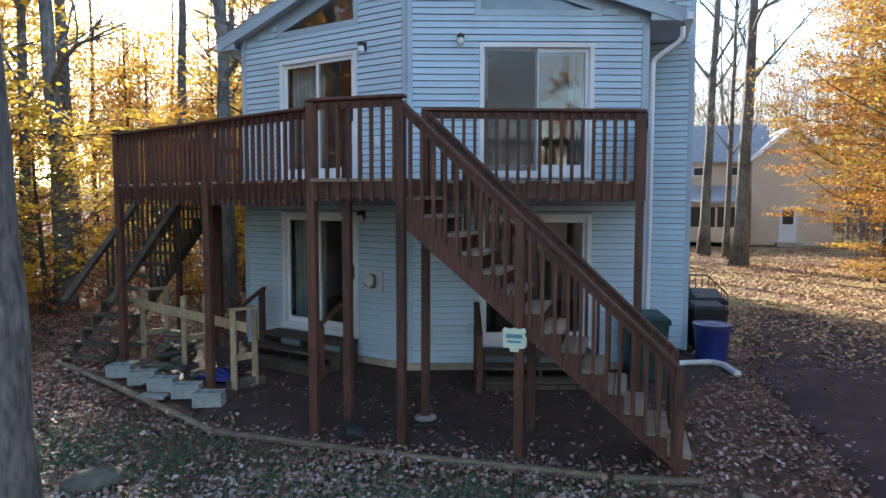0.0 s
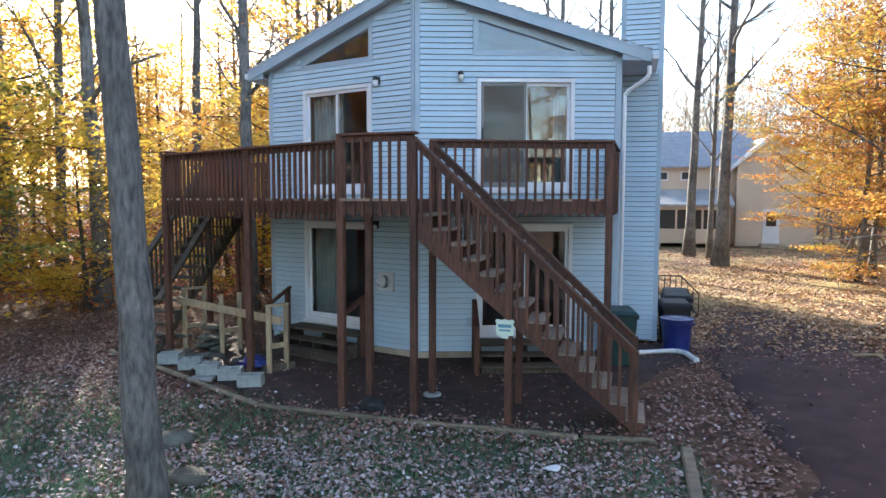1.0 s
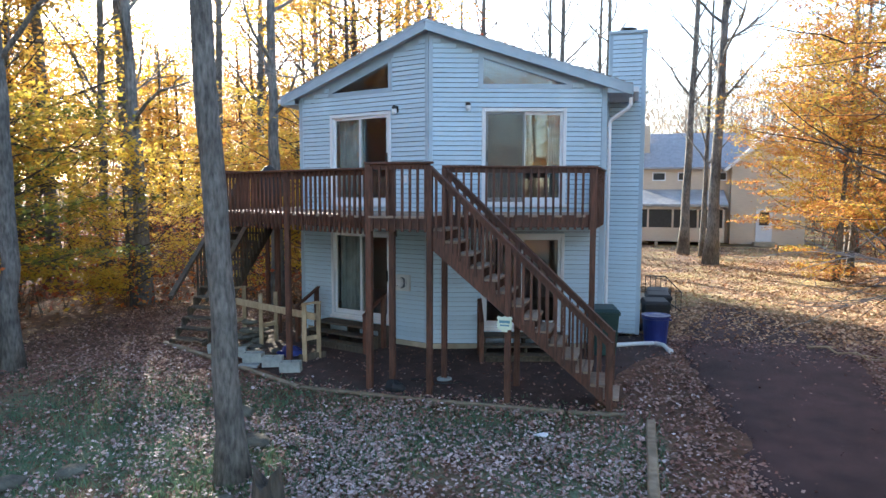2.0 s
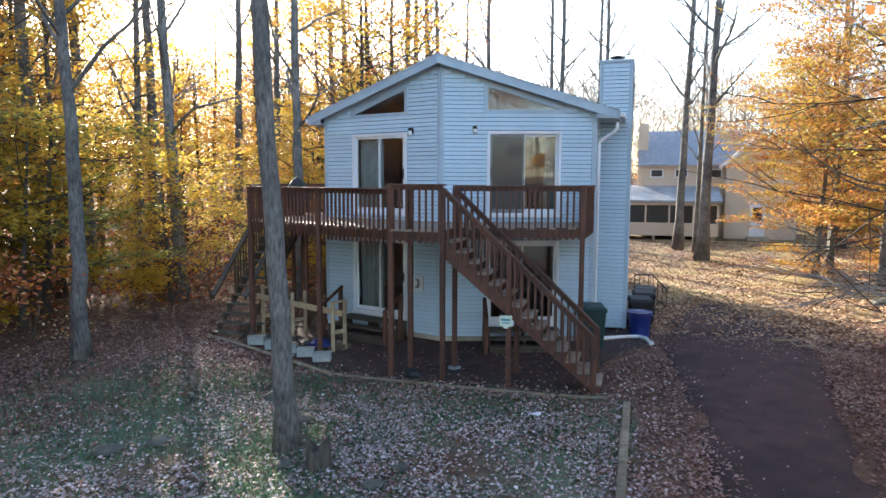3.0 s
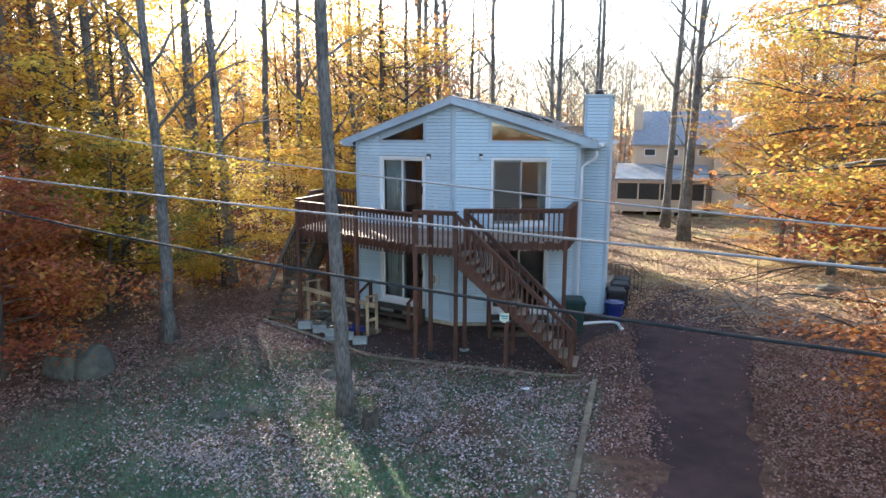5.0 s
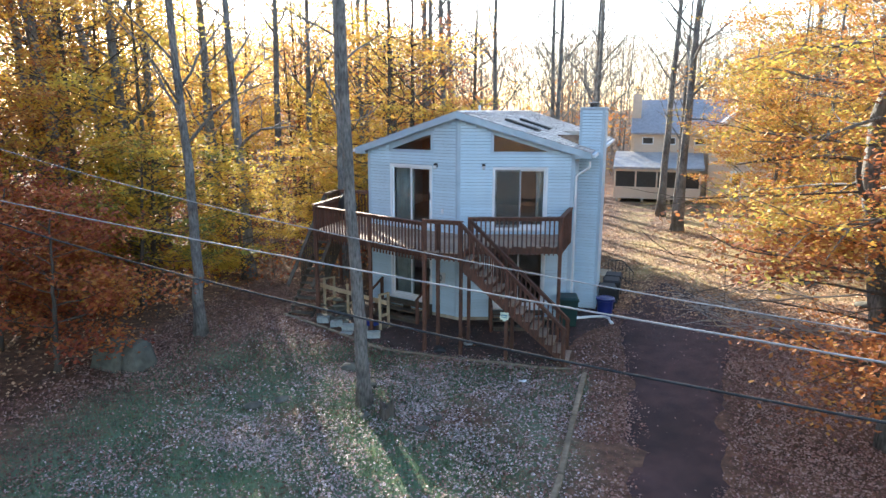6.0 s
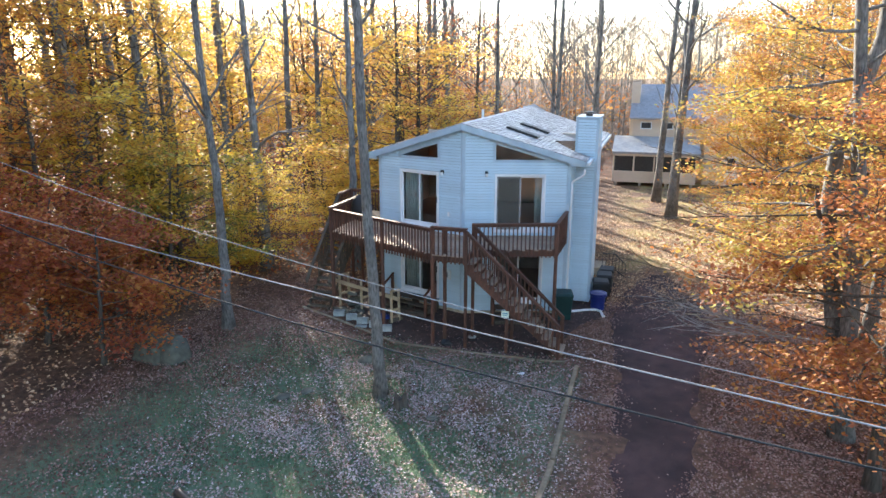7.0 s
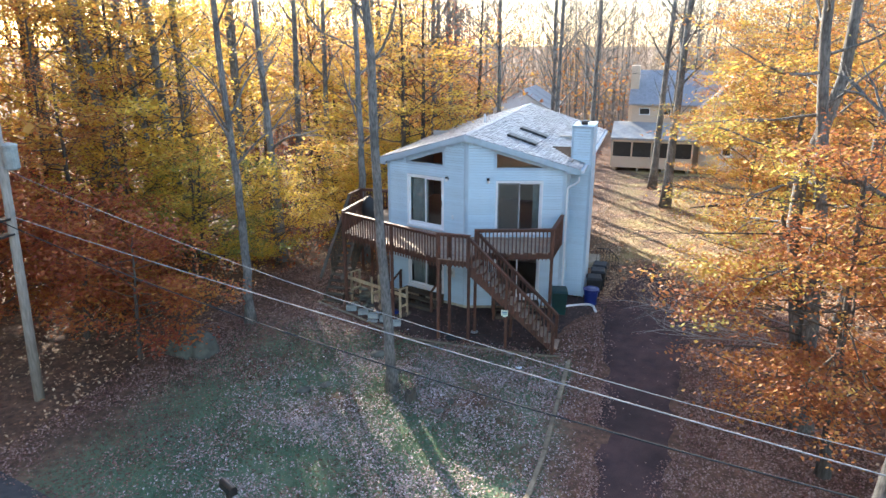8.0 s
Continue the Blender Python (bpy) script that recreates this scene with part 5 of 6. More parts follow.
# ---- trees ----
def leaf_quads(rng, centres, lo, hi, droop=0.35, narrow=0.33, flat=1.0):
    """A folded four-cornered leaf at each centre."""
    n = len(centres)
    az = rng.uniform(0, 2 * np.pi, n)
    L = rng.uniform(lo, hi, n)[:, None]
    d = np.stack([np.cos(az), np.sin(az), rng.normal(-droop, 0.45 * flat, n)], 1)
    d /= np.linalg.norm(d, axis=1)[:, None]
    s = np.stack([-np.sin(az), np.cos(az), rng.normal(0, 0.55 * flat, n)], 1)
    s /= np.linalg.norm(s, axis=1)[:, None]
    c = np.asarray(centres)
    return np.stack([c - d * L * 0.5, c + s * L * narrow, c + d * L * 0.5, c - s * L * narrow], 1)


def bent(rng, p, d, length, steps, lift, wob):
    pts = [Vector(p)]
    d = Vector(d).normalized()
    for i in range(steps):
        d = (d + Vector((rng.normal(0, wob), rng.normal(0, wob), rng.normal(0, wob) + lift))).normalized()
        pts.append(pts[-1] + d * (length / steps))
    return pts


def make_tree(name, label, seed, trunk, r0, r1, limbs, leaves=None, twigs=2, cat="tree", group="", bark=None):
    """trunk: points from the ground up. limbs: (count, lowest share, longest, shortest, rise).
    leaves: (material, clusters a twig, leaves a cluster, spread, thickness, leaf length)."""
    rng = np.random.default_rng(seed)
    base = trunk[0]
    tr = thing(name, base, label, cat, group)
    pts = [Vector(p) for p in trunk]
    fine = []
    for a, b in zip(pts, pts[1:]):
        for i in range(4):
            q = a.lerp(b, i / 4)
            fine.append(q + Vector((rng.normal(0, 0.02), rng.normal(0, 0.02), 0)) if fine else q)
    fine.append(pts[-1])
    n = len(fine)
    radii = [r0 + (r1 - r0) * (i / (n - 1)) ** 0.85 for i in range(n)]
    radii[0] *= 1.45
    if n > 6:
        radii[1] *= 1.06
    trunk_shape = Shape().tube(fine, radii, 12)
    count, low, longest, shortest, rise = limbs
    tips = []
    for k in range(count):
        share = low + (1 - low) * (k + rng.random()) / count
        i = min(int(share * (n - 1)), n - 2)
        p = fine[i].lerp(fine[i + 1], share * (n - 1) - i)
        az = k * 2.4 + rng.normal(0, 0.4)
        ln = longest + (shortest - longest) * (k / max(1, count - 1)) ** 1.0
        if leaves:
            ln = shortest + (longest - shortest) * math.sin(math.pi * (0.22 + 0.68 * k / count)) * rng.uniform(0.55, 1.1)
        ln *= rng.uniform(0.75, 1.2)
        d = Vector((math.cos(az), math.sin(az), rise + rng.normal(0, 0.3 if leaves else 0.15)))
        limb = bent(rng, p, d, ln, 6, 0.05, 0.13)
        r = min(radii[i] * 0.42, (0.012 + ln * 0.009) if leaves else (0.02 + ln * 0.016))
        s = Shape() if not leaves else trunk_shape
        s.tube(limb, [r * (1 - 0.13 * j) for j in range(7)], 6, False)
        for t in range(twigs):
            j = 2 + int(rng.integers(0, 4))
            tw = bent(rng, limb[j], (limb[j] - limb[j - 1]).normalized() + Vector((rng.normal(0, 0.7), rng.normal(0, 0.7), rng.normal(0.05, 0.25))), ln * rng.uniform(0.3, 0.55), 4, 0.02, 0.16)
            s.tube(tw, [r * 0.42, r * 0.35, r * 0.28, r * 0.2, r * 0.1], 4, False)
            tips += [tw[2], tw[3], tw[4]]
            if not leaves:
                for q in range(2):
                    t2 = bent(rng, tw[1 + q], (tw[2 + q] - tw[1 + q]).normalized() + Vector((rng.normal(0, 0.6), rng.normal(0, 0.6), rng.normal(0.1, 0.3))), ln * 0.25, 3, 0.02, 0.15)
                    s.tube(t2, [r * 0.2, r * 0.16, r * 0.12, r * 0.06], 3, False)
        tips += [limb[4], limb[5], limb[6]]
        if not leaves:
            part("branch", s, bark or M_BARK, tr, smooth=True)
    part("trunk", trunk_shape, bark or M_BARK, tr, smooth=True)
    if leaves:
        mtl, per, number, spread, thick, size = leaves
        cs = []
        for q in tips:
            for _ in range(per):
                c = np.array(q) + rng.normal(0, 1, 3) * (spread * 0.6, spread * 0.6, thick)
                m = int(number * rng.uniform(0.5, 1.5) * (1.2 - 0.8 * (c[2] - base[2]) / (pts[-1].z - base[2])))
                m = max(m, 3)
                cs.append(c + rng.normal(0, 1, (m, 3)) * (spread * 0.62, spread * 0.62, thick * 0.6))
        cs = np.concatenate(cs)
        cs = cs[cs[:, 2] > 0.15]
        part("crown", Shape().quads(leaf_quads(rng, cs, size * 0.7, size * 1.25, 0.3, 0.36, 0.75)), mtl, tr)
    return tr


def at(x, y, rz=0.0, sc=1.0):
    return pose(x, y, gz(x, y) - 0.05, 0, 0, rz) @ Matrix.Scale(sc, 4)


def straight(x, y, h, lean=(0, 0)):
    return [(x, y, gz(x, y) - 0.1), (x + lean[0] * 0.3, y + lean[1] * 0.3, h * 0.33), (x + lean[0] * 0.7, y + lean[1] * 0.7, h * 0.68), (x + lean[0], y + lean[1], h)]


frng = np.random.default_rng(33)
fb = Shape()
limb = bent(frng, (4.5, 12.3, 0.06), (0.8, -0.6, 0.0), 1.7, 8, 0.0, 0.08)
limb = [Vector((p.x, p.y, 0.05 + 0.05 * (i % 3))) for i, p in enumerate(limb)]
fb.tube(limb, [0.028 - 0.0026 * j for j in range(9)], 6)
for j in (2, 4, 5, 7):
    fb.tube([limb[j], limb[j] + Vector((frng.normal(0, 0.3), frng.normal(0, 0.3), 0.03)), limb[j] + Vector((frng.normal(0.1, 0.4), frng.normal(0, 0.4), 0.0))], [0.012, 0.009, 0.004], 4)
solid("fallen_branch", fb, M_PALEWOOD, "thin bare fallen branch lying beside the drive", "branch", loc=(4.5, 12.3, 0.0), smooth=True)

# the two grey trunks at the lawn
make_tree("lawn_tree", "tall slender grey-barked tree leaning over the lawn", 1, [(-4.0, 3.43, -0.3), (-4.12, 3.43, 2.6), (-4.26, 3.43, 5.1), (-4.40, 3.43, 9.8), (-4.55, 3.5, 16.0)], 0.175, 0.10, (9, 0.74, 3.2, 1.6, 0.8), None, 3)
make_tree("lawn_tree", "tall forked grey-barked tree at the edge of the woods", 2, [(-11.1, 6.5, -0.2), (-11.1, 6.55, 2.6), (-11.15, 6.6, 5.2), (-11.45, 6.7, 8.2), (-11.7, 6.8, 15.0)], 0.19, 0.09, (9, 0.55, 4.2, 1.8, 0.9), None, 3)

YELLOW = (L_YELLOW, 1, 38, 0.62, 0.13, 0.165)
ORANGE = (L_ORANGE, 1, 38, 0.52, 0.13, 0.13)
RED = (L_RED, 2, 24, 0.42, 0.18, 0.13)

# dark leaning trunks at the edge of the woods
lab_f = "tall blue-grey forest tree leaning at the edge of the woods"
for sd, x, y, lx, ly, r, h in ((201, -23.2, 12.3, -1.5, 0.6, 0.22, 19), (202, -20.0, 10.5, -2.2, 0.6, 0.27, 20), (203, -20.0, 12.9, -1.9, 0.5, 0.21, 19), (204, -18.5, 12.4, -1.1, 0.5, 0.23, 20),
                               (205, -13.6, 13.2, -0.7, 0.4, 0.19, 18), (206, -9.7, 14.4, -0.2, 0.2, 0.17, 18), (207, -25.5, 15.5, 0.6, 0.3, 0.22, 20)):
    make_tree("forest_tree", lab_f, sd, [(x, y, gz(x, y) - 0.1), (x + lx * 0.18, y + ly * 0.2, h * 0.2), (x + lx * 0.30, y, h * 0.33), (x + lx * 0.78, y + ly * 0.6, h * 0.6), (x + lx, y + ly, h)], r * 1.25, r * 0.5, (9, 0.42, 3.6, 1.8, 0.75), None, 3, group="forest trees", bark=M_BARKMID)
make_tree("verge_tree", "stout grey trunk on the verge beside the drive", 208, straight(7.0, -3.5, 13.0, (0.9, 0.5)), 0.27, 0.12, (7, 0.5, 3.0, 1.5, 0.7), None, 3, bark=M_BARK)
make_tree("olive_tree", "low spreading tree with olive-green and yellow leaves", 209, straight(-15.0, 8.4, 5.0, (0.3, 0.2)), 0.10, 0.03, (18, 0.35, 3.4, 1.4, 0.08), (L_OLIVE, 1, 46, 0.55, 0.09, 0.13), 3, bark=M_BARKDK)

# leafy woods: yellow trees at the house's side
lab_y = "leafy understorey tree in bright yellow autumn colour"
ya = make_tree("yellow_tree", lab_y, 10, straight(-15.8, 9.9, 6.0, (0.4, 0.2)), 0.13, 0.03, (26, 0.12, 3.8, 1.2, 0.20), YELLOW, 3, group="yellow trees", bark=M_BARKDK)
yb = make_tree("yellow_tree", lab_y, 20, straight(-17.4, 12.0, 12.0, (-0.4, 0.3)), 0.15, 0.03, (28, 0.14, 5.4, 1.4, 0.20), YELLOW, 3, group="yellow trees", bark=M_BARKDK)
yc = make_tree("yellow_tree", lab_y, 30, straight(-9.3, 18.6, 11.5, (0.3, -0.5)), 0.16, 0.04, (28, 0.18, 4.8, 1.4, 0.24), (L_GOLD, 1, 36, 0.66, 0.11, 0.16), 3, group="yellow trees", bark=M_BARKDK)
yt = make_tree("yellow_tree", "tall thin-crowned forest tree in yellow autumn colour", 31, straight(-29.5, 24.0, 17.0, (0.5, -0.4)), 0.17, 0.05, (24, 0.30, 4.6, 1.6, 0.35), (L_YELLOW, 1, 34, 0.75, 0.2, 0.18), 3, group="yellow trees", bark=M_BARKDK)
yu = make_tree("yellow_tree", "tall thin-crowned forest tree in gold autumn colour", 32, straight(-26.5, 21.5, 15.5, (-0.4, 0.3)), 0.16, 0.05, (24, 0.26, 4.8, 1.6, 0.32), (L_GOLD, 1, 34, 0.75, 0.2, 0.175), 3, group="yellow trees", bark=M_BARKDK)
for src, x, y, rz, sc in ((ya, -18.3, 8.6, 70, 1.05), (yb, -10.4, 22.0, 140, 0.9), (ya, -13.2, 18.6, 200, 0.7), (yb, -22.6, 17.0, 20, 1.1), (ya, -13.5, 12.6, 250, 0.65), (ya, -11.4, 17.8, 320, 0.7),
                          (ya, -14.0, 24.5, 160, 1.0), (yc, -20.8, 11.6, 15, 1.15), (yc, -27.0, 12.0, 120, 1.15), (ya, -9.2, 27.5, 30, 0.9),
                          (yc, -21.8, 14.6, 200, 1.1), (yt, -33.0, 17.0, 10, 1.0), (yu, -28.0, 17.5, 45, 1.05), (yt, -36.0, 11.0, 130, 1.0), (yu, -27.8, 16.6, 200, 0.9), (yt, -34.0, 28.0, 210, 1.05),
                          (yu, -22.0, 33.5, 80, 1.0), (yt, -17.0, 31.0, 250, 0.85), (yu, -30.5, 32.0, 330, 1.1), (yt, -14.0, 33.0, 160, 0.7), (yt, -24.8, 14.2, 300, 0.8), (yu, -30.5, 9.5, 20, 0.9), (yt, -29.0, 23.0, 110, 0.85), (yt, -27.0, 9.0, 70, 0.85), (yu, -18.0, 36.5, 140, 0.95), (yu, -13.2, 28.5, 290, 0.7), (yu, -27.0, 31.0, 15, 0.8), (yt, -28.5, 36.0, 95, 0.95), (yt, -21.0, 30.5, 225, 0.72), (yu, -32.5, 38.0, 305, 0.9), (yt, -24.5, 37.5, 60, 0.9)):
    copy_thing(src, at(x, y, rz, sc))

lab_r = "tall forest tree with sparse russet leaves"
rus = make_tree("russet_tree", lab_r, 35, straight(-24.5, 13.0, 16.0, (0.5, 0.4)), 0.20, 0.05, (18, 0.35, 4.4, 1.6, 0.5), (L_RED, 1, 13, 0.7, 0.3, 0.15), 3, group="russet trees", bark=M_BARKDK)
for x, y, rz, sc in ((-10.8, 24.0, 170, 0.95), (-29.0, 22.0, 250, 0.9), (-8.4, 30.5, 30, 0.9), (-18.0, 35.0, 120, 1.0), (-31.0, 12.5, 200, 1.0), (-22.0, 8.0, 10, 0.7), (-9.0, 21.0, 60, 0.85)):
    copy_thing(rus, at(x, y, rz, sc))

# orange trees: behind the house and along the drive
lab_o = "leafy tree in orange autumn colour"
oc = make_tree("rust_tree", "leafy tree in deep rust-orange colour beside the drive", 40, straight(8.0, 2.6, 7.4, (-0.3, 0.1)), 0.15, 0.04, (26, 0.18, 4.0, 1.2, 0.22), (L_RUST, 1, 92, 0.52, 0.13, 0.105), 4, group="rust trees", bark=M_BARKDK)
copy_thing(oc, at(12.5, 3.5, 100, 1.1))
oa = make_tree("orange_tree", lab_o, 41, straight(-12.0, 34.0, 9.0, (-0.3, 0.1)), 0.15, 0.04, (26, 0.16, 4.0, 1.2, 0.22), ORANGE, 4, group="orange trees", bark=M_BARKDK)
ob_ = make_tree("orange_tree", lab_o, 50, straight(11.2, 9.0, 11.0, (-0.6, 0.3)), 0.17, 0.04, (28, 0.16, 4.4, 1.4, 0.22), ORANGE, 4, group="orange trees", bark=M_BARKDK)
for src, x, y, rz, sc in ((oa, -10.6, 30.5, 50, 1.0), (ob_, -13.5, 36.0, 150, 0.7), (ob_, -20.0, 33.0, 10, 1.0), (ob_, 13.5, 13.0, 300, 1.0), (oa, -25.0, 5.0, 200, 1.1), (ob_, -31.0, 8.0, 60, 1.0), (oa, -19.5, 7.0, 330, 1.0), (oa, -22.8, 19.5, 280, 0.8), (ob_, 17.0, 22.0, 60, 1.0)):
    copy_thing(src, at(x, y, rz, sc))
# the large grey tree beside the drive
make_tree("drive_tree", "large grey-barked tree with orange and yellow leaves over the drive", 60, [(7.9, 4.75, -0.3), (7.65, 4.75, 3.0), (7.4, 4.75, 6.0), (7.0, 4.75, 9.2), (6.6, 4.8, 14.0)], 0.24, 0.10, (30, 0.26, 4.2, 2.0, 0.22), (L_DRIVE, 1, 66, 0.55, 0.12, 0.10), 4)
drive_tree = scene.objects["drive_tree"]
part("stem", Shape().tube([(7.75, 4.9, 0.5), (7.35, 5.1, 3.0), (6.95, 5.25, 5.6), (6.95, 5.2, 6.9), (7.25, 5.1, 8.2), (7.5, 5.1, 9.4), (7.55, 5.2, 11.2), (7.8, 5.3, 14.0)], [0.2, 0.185, 0.175, 0.165, 0.155, 0.14, 0.12, 0.06], 12), M_BARK, drive_tree, "second grey stem crossing behind the first", smooth=True)
part("branch", Shape().tube([(7.2, 4.75, 7.0), (8.1, 4.6, 6.9), (8.9, 4.4, 6.5), (9.8, 4.4, 6.7)], [0.10, 0.085, 0.07, 0.03], 8), M_BARK, drive_tree, smooth=True)
brng = np.random.default_rng(61)
for zz, dx, dy, ln in ((3.2, -1.0, 0.35, 4.6), (3.6, -1.0, -0.15, 4.2), (2.6, -1.0, 0.1, 4.0), (4.6, -1.0, 0.7, 5.0), (5.4, -1.0, 0.25, 4.6), (2.2, -0.9, -0.6, 3.6), (6.4, -1.0, -0.4, 4.4)):
    bs = Shape()
    limb = bent(brng, (7.6, 4.75, zz), (dx, dy, 0.02), ln, 8, -0.01, 0.09)
    bs.tube(limb, [0.034 - 0.0036 * j for j in range(9)], 6, False)
    for j in range(3, 9):
        for q in range(2):
            tw = bent(brng, limb[j], (limb[j] - limb[j - 1]).normalized() + Vector((brng.normal(0, 0.5), brng.normal(0, 0.6), brng.normal(0, 0.25))), brng.uniform(0.6, 1.5), 4, 0.0, 0.14)
            bs.tube(tw, [0.009, 0.0075, 0.006, 0.0045, 0.002], 4, False)
    part("branch", bs, M_BARKDK, drive_tree, "long dark branch reaching over the drive", smooth=True)
part("branch", Shape().tube([(7.45, 4.75, 4.75), (7.05, 4.85, 5.05), (6.72, 4.9, 5.35), (6.62, 4.9, 5.75), (6.60, 4.9, 6.03), (6.2, 4.95, 6.08), (5.6, 4.98, 6.06), (4.95, 5.0, 6.0), (4.3, 5.1, 5.86)], [0.075, 0.065, 0.06, 0.058, 0.056, 0.052, 0.045, 0.036, 0.016], 8), M_BARKDK, drive_tree, "bent dead limb with a square crook", smooth=True)
# pale leafless sprays hanging over the drive
for zz, yy, dy, ln in ((2.6, 5.2, 0.75, 4.4), (2.2, 4.9, 0.35, 4.2), (3.0, 5.4, 0.95, 4.6), (1.9, 4.6, 0.05, 3.8), (2.4, 4.4, -0.3, 3.6)):
    bs = Shape()
    limb = bent(brng, (7.55, yy, zz), (-1.0, dy, -0.02), ln, 9, -0.012, 0.08)
    bs.tube(limb, [0.022 - 0.0021 * j for j in range(10)], 5, False)
    for j in range(3, 10):
        for q in range(3):
            tw = bent(brng, limb[j], (limb[j] - limb[j - 1]).normalized() + Vector((brng.normal(-0.2, 0.4), brng.normal(0, 0.6), brng.normal(0, 0.3))), brng.uniform(0.6, 1.5), 4, 0.0, 0.14)
            bs.tube(tw, [0.008, 0.007, 0.006, 0.0045, 0.002], 4, False)
    part("branch", bs, M_TWIG, drive_tree, "pale leafless spray over the drive", smooth=True)
# yellow beech group on the far lawn
yd = make_tree("beech_tree", "slender beech with yellow and orange leaves on the far lawn", 70, straight(9.3, 27.0, 12.0, (0.2, -0.4)), 0.14, 0.04, (30, 0.14, 6.0, 1.5, 0.18), (L_BEECH, 1, 80, 0.6, 0.10, 0.12), 4, group="beeches on the far lawn")
for x, y, rz, sc in ((9.9, 22.4, 120, 1.0), (8.4, 25.4, 60, 0.8), (13.0, 26.0, 210, 1.1), (14.0, 33.0, 40, 1.1), (10.4, 31.5, 300, 0.9)):
    copy_thing(yd, at(x, y, rz, sc))

# low red-leaved trees by the boulder and the street
ra = make_tree("red_tree", "low spreading tree with red-brown autumn leaves", 80, straight(-13.2, 2.9, 4.2, (0.6, -0.2)), 0.08, 0.02, (20, 0.16, 2.6, 0.9, 0.22), RED, 4, group="low red trees", bark=M_BARKDK)
for x, y, rz, sc in ((-16.2, 3.6, 60, 1.1), (-18.0, 1.2, 150, 1.2), (-15.6, 6.2, 230, 0.9), (-21.0, 4.8, 310, 1.3), (-19.0, -2.0, 20, 1.1)):
    copy_thing(ra, at(x, y, rz, sc))

# tall bare trees
lab_b = "tall bare forest tree with a straight grey trunk"
ba = make_tree("bare_tree", lab_b, 90, straight(4.33, 30.5, 21.0, (0.5, 0.2)), 0.30, 0.08, (16, 0.34, 4.5, 2.0, 1.0), None, 4, group="bare forest trees")
bb = make_tree("bare_tree", lab_b, 91, straight(3.48, 36.5, 22.0, (0.6, 0.3)), 0.27, 0.07, (16, 0.34, 4.0, 2.0, 1.1), None, 4, group="bare forest trees")
bc = make_tree("bare_tree", lab_b, 92, straight(-3.0, 30.4, 20.0, (0.2, 0.2)), 0.20, 0.05, (18, 0.27, 4.8, 1.8, 1.3), None, 4, group="bare forest trees")
bd = make_tree("bare_tree", lab_b, 93, straight(-30.5, 20.5, 20.0, (-0.5, 0.1)), 0.30, 0.12, (8, 0.6, 4.0, 2.0, 0.9), None, 3, group="bare forest trees")
bare = [ba, bb, bc, bd]
spots = [(4.35, 34.6, 2, 0.8), (-10.0, 26.2, 2, 1.1), (-9.6, 29.0, 1, 0.9), (-6.7, 30.0, 2, 1.0), (-11.9, 32.8, 1, 0.95), (-0.9, 33.0, 2, 1.0), 
         (-21.0, 17.0, 3, 0.9), (-26.5, 13.0, 3, 0.8), (-12.5, 23.0, 2, 0.9), (-18.8, 24.5, 3, 0.85), (-29.5, 19.0, 3, 1.0), (-16.5, 14.8, 2, 0.9), (-19.5, 19.5, 3, 0.9), (-25.5, 16.0, 3, 1.0), (-28.0, 10.5, 3, 0.9), (-30.0, 15.5, 0, 1.0), (-14.5, 28.0, 2, 1.0), (-18.0, 27.0, 1, 0.9),
         (-4.7, 41.3, 2, 1.1), (-12.0, 39.0, 1, 1.0), (-2.0, 46.0, 2, 1.1), (15.0, 18.0, 0, 0.8), (17.5, 9.5, 0, 0.9), (13.0, 40.0, 1, 1.0), (19.0, 30.0, 0, 1.0), (10.2, 11.5, 3, 0.7), (16.5, 4.0, 3, 0.8)]
for i, (x, y, k, sc) in enumerate(spots):
    copy_thing(bare[k], at(x, y, i * 67, sc))


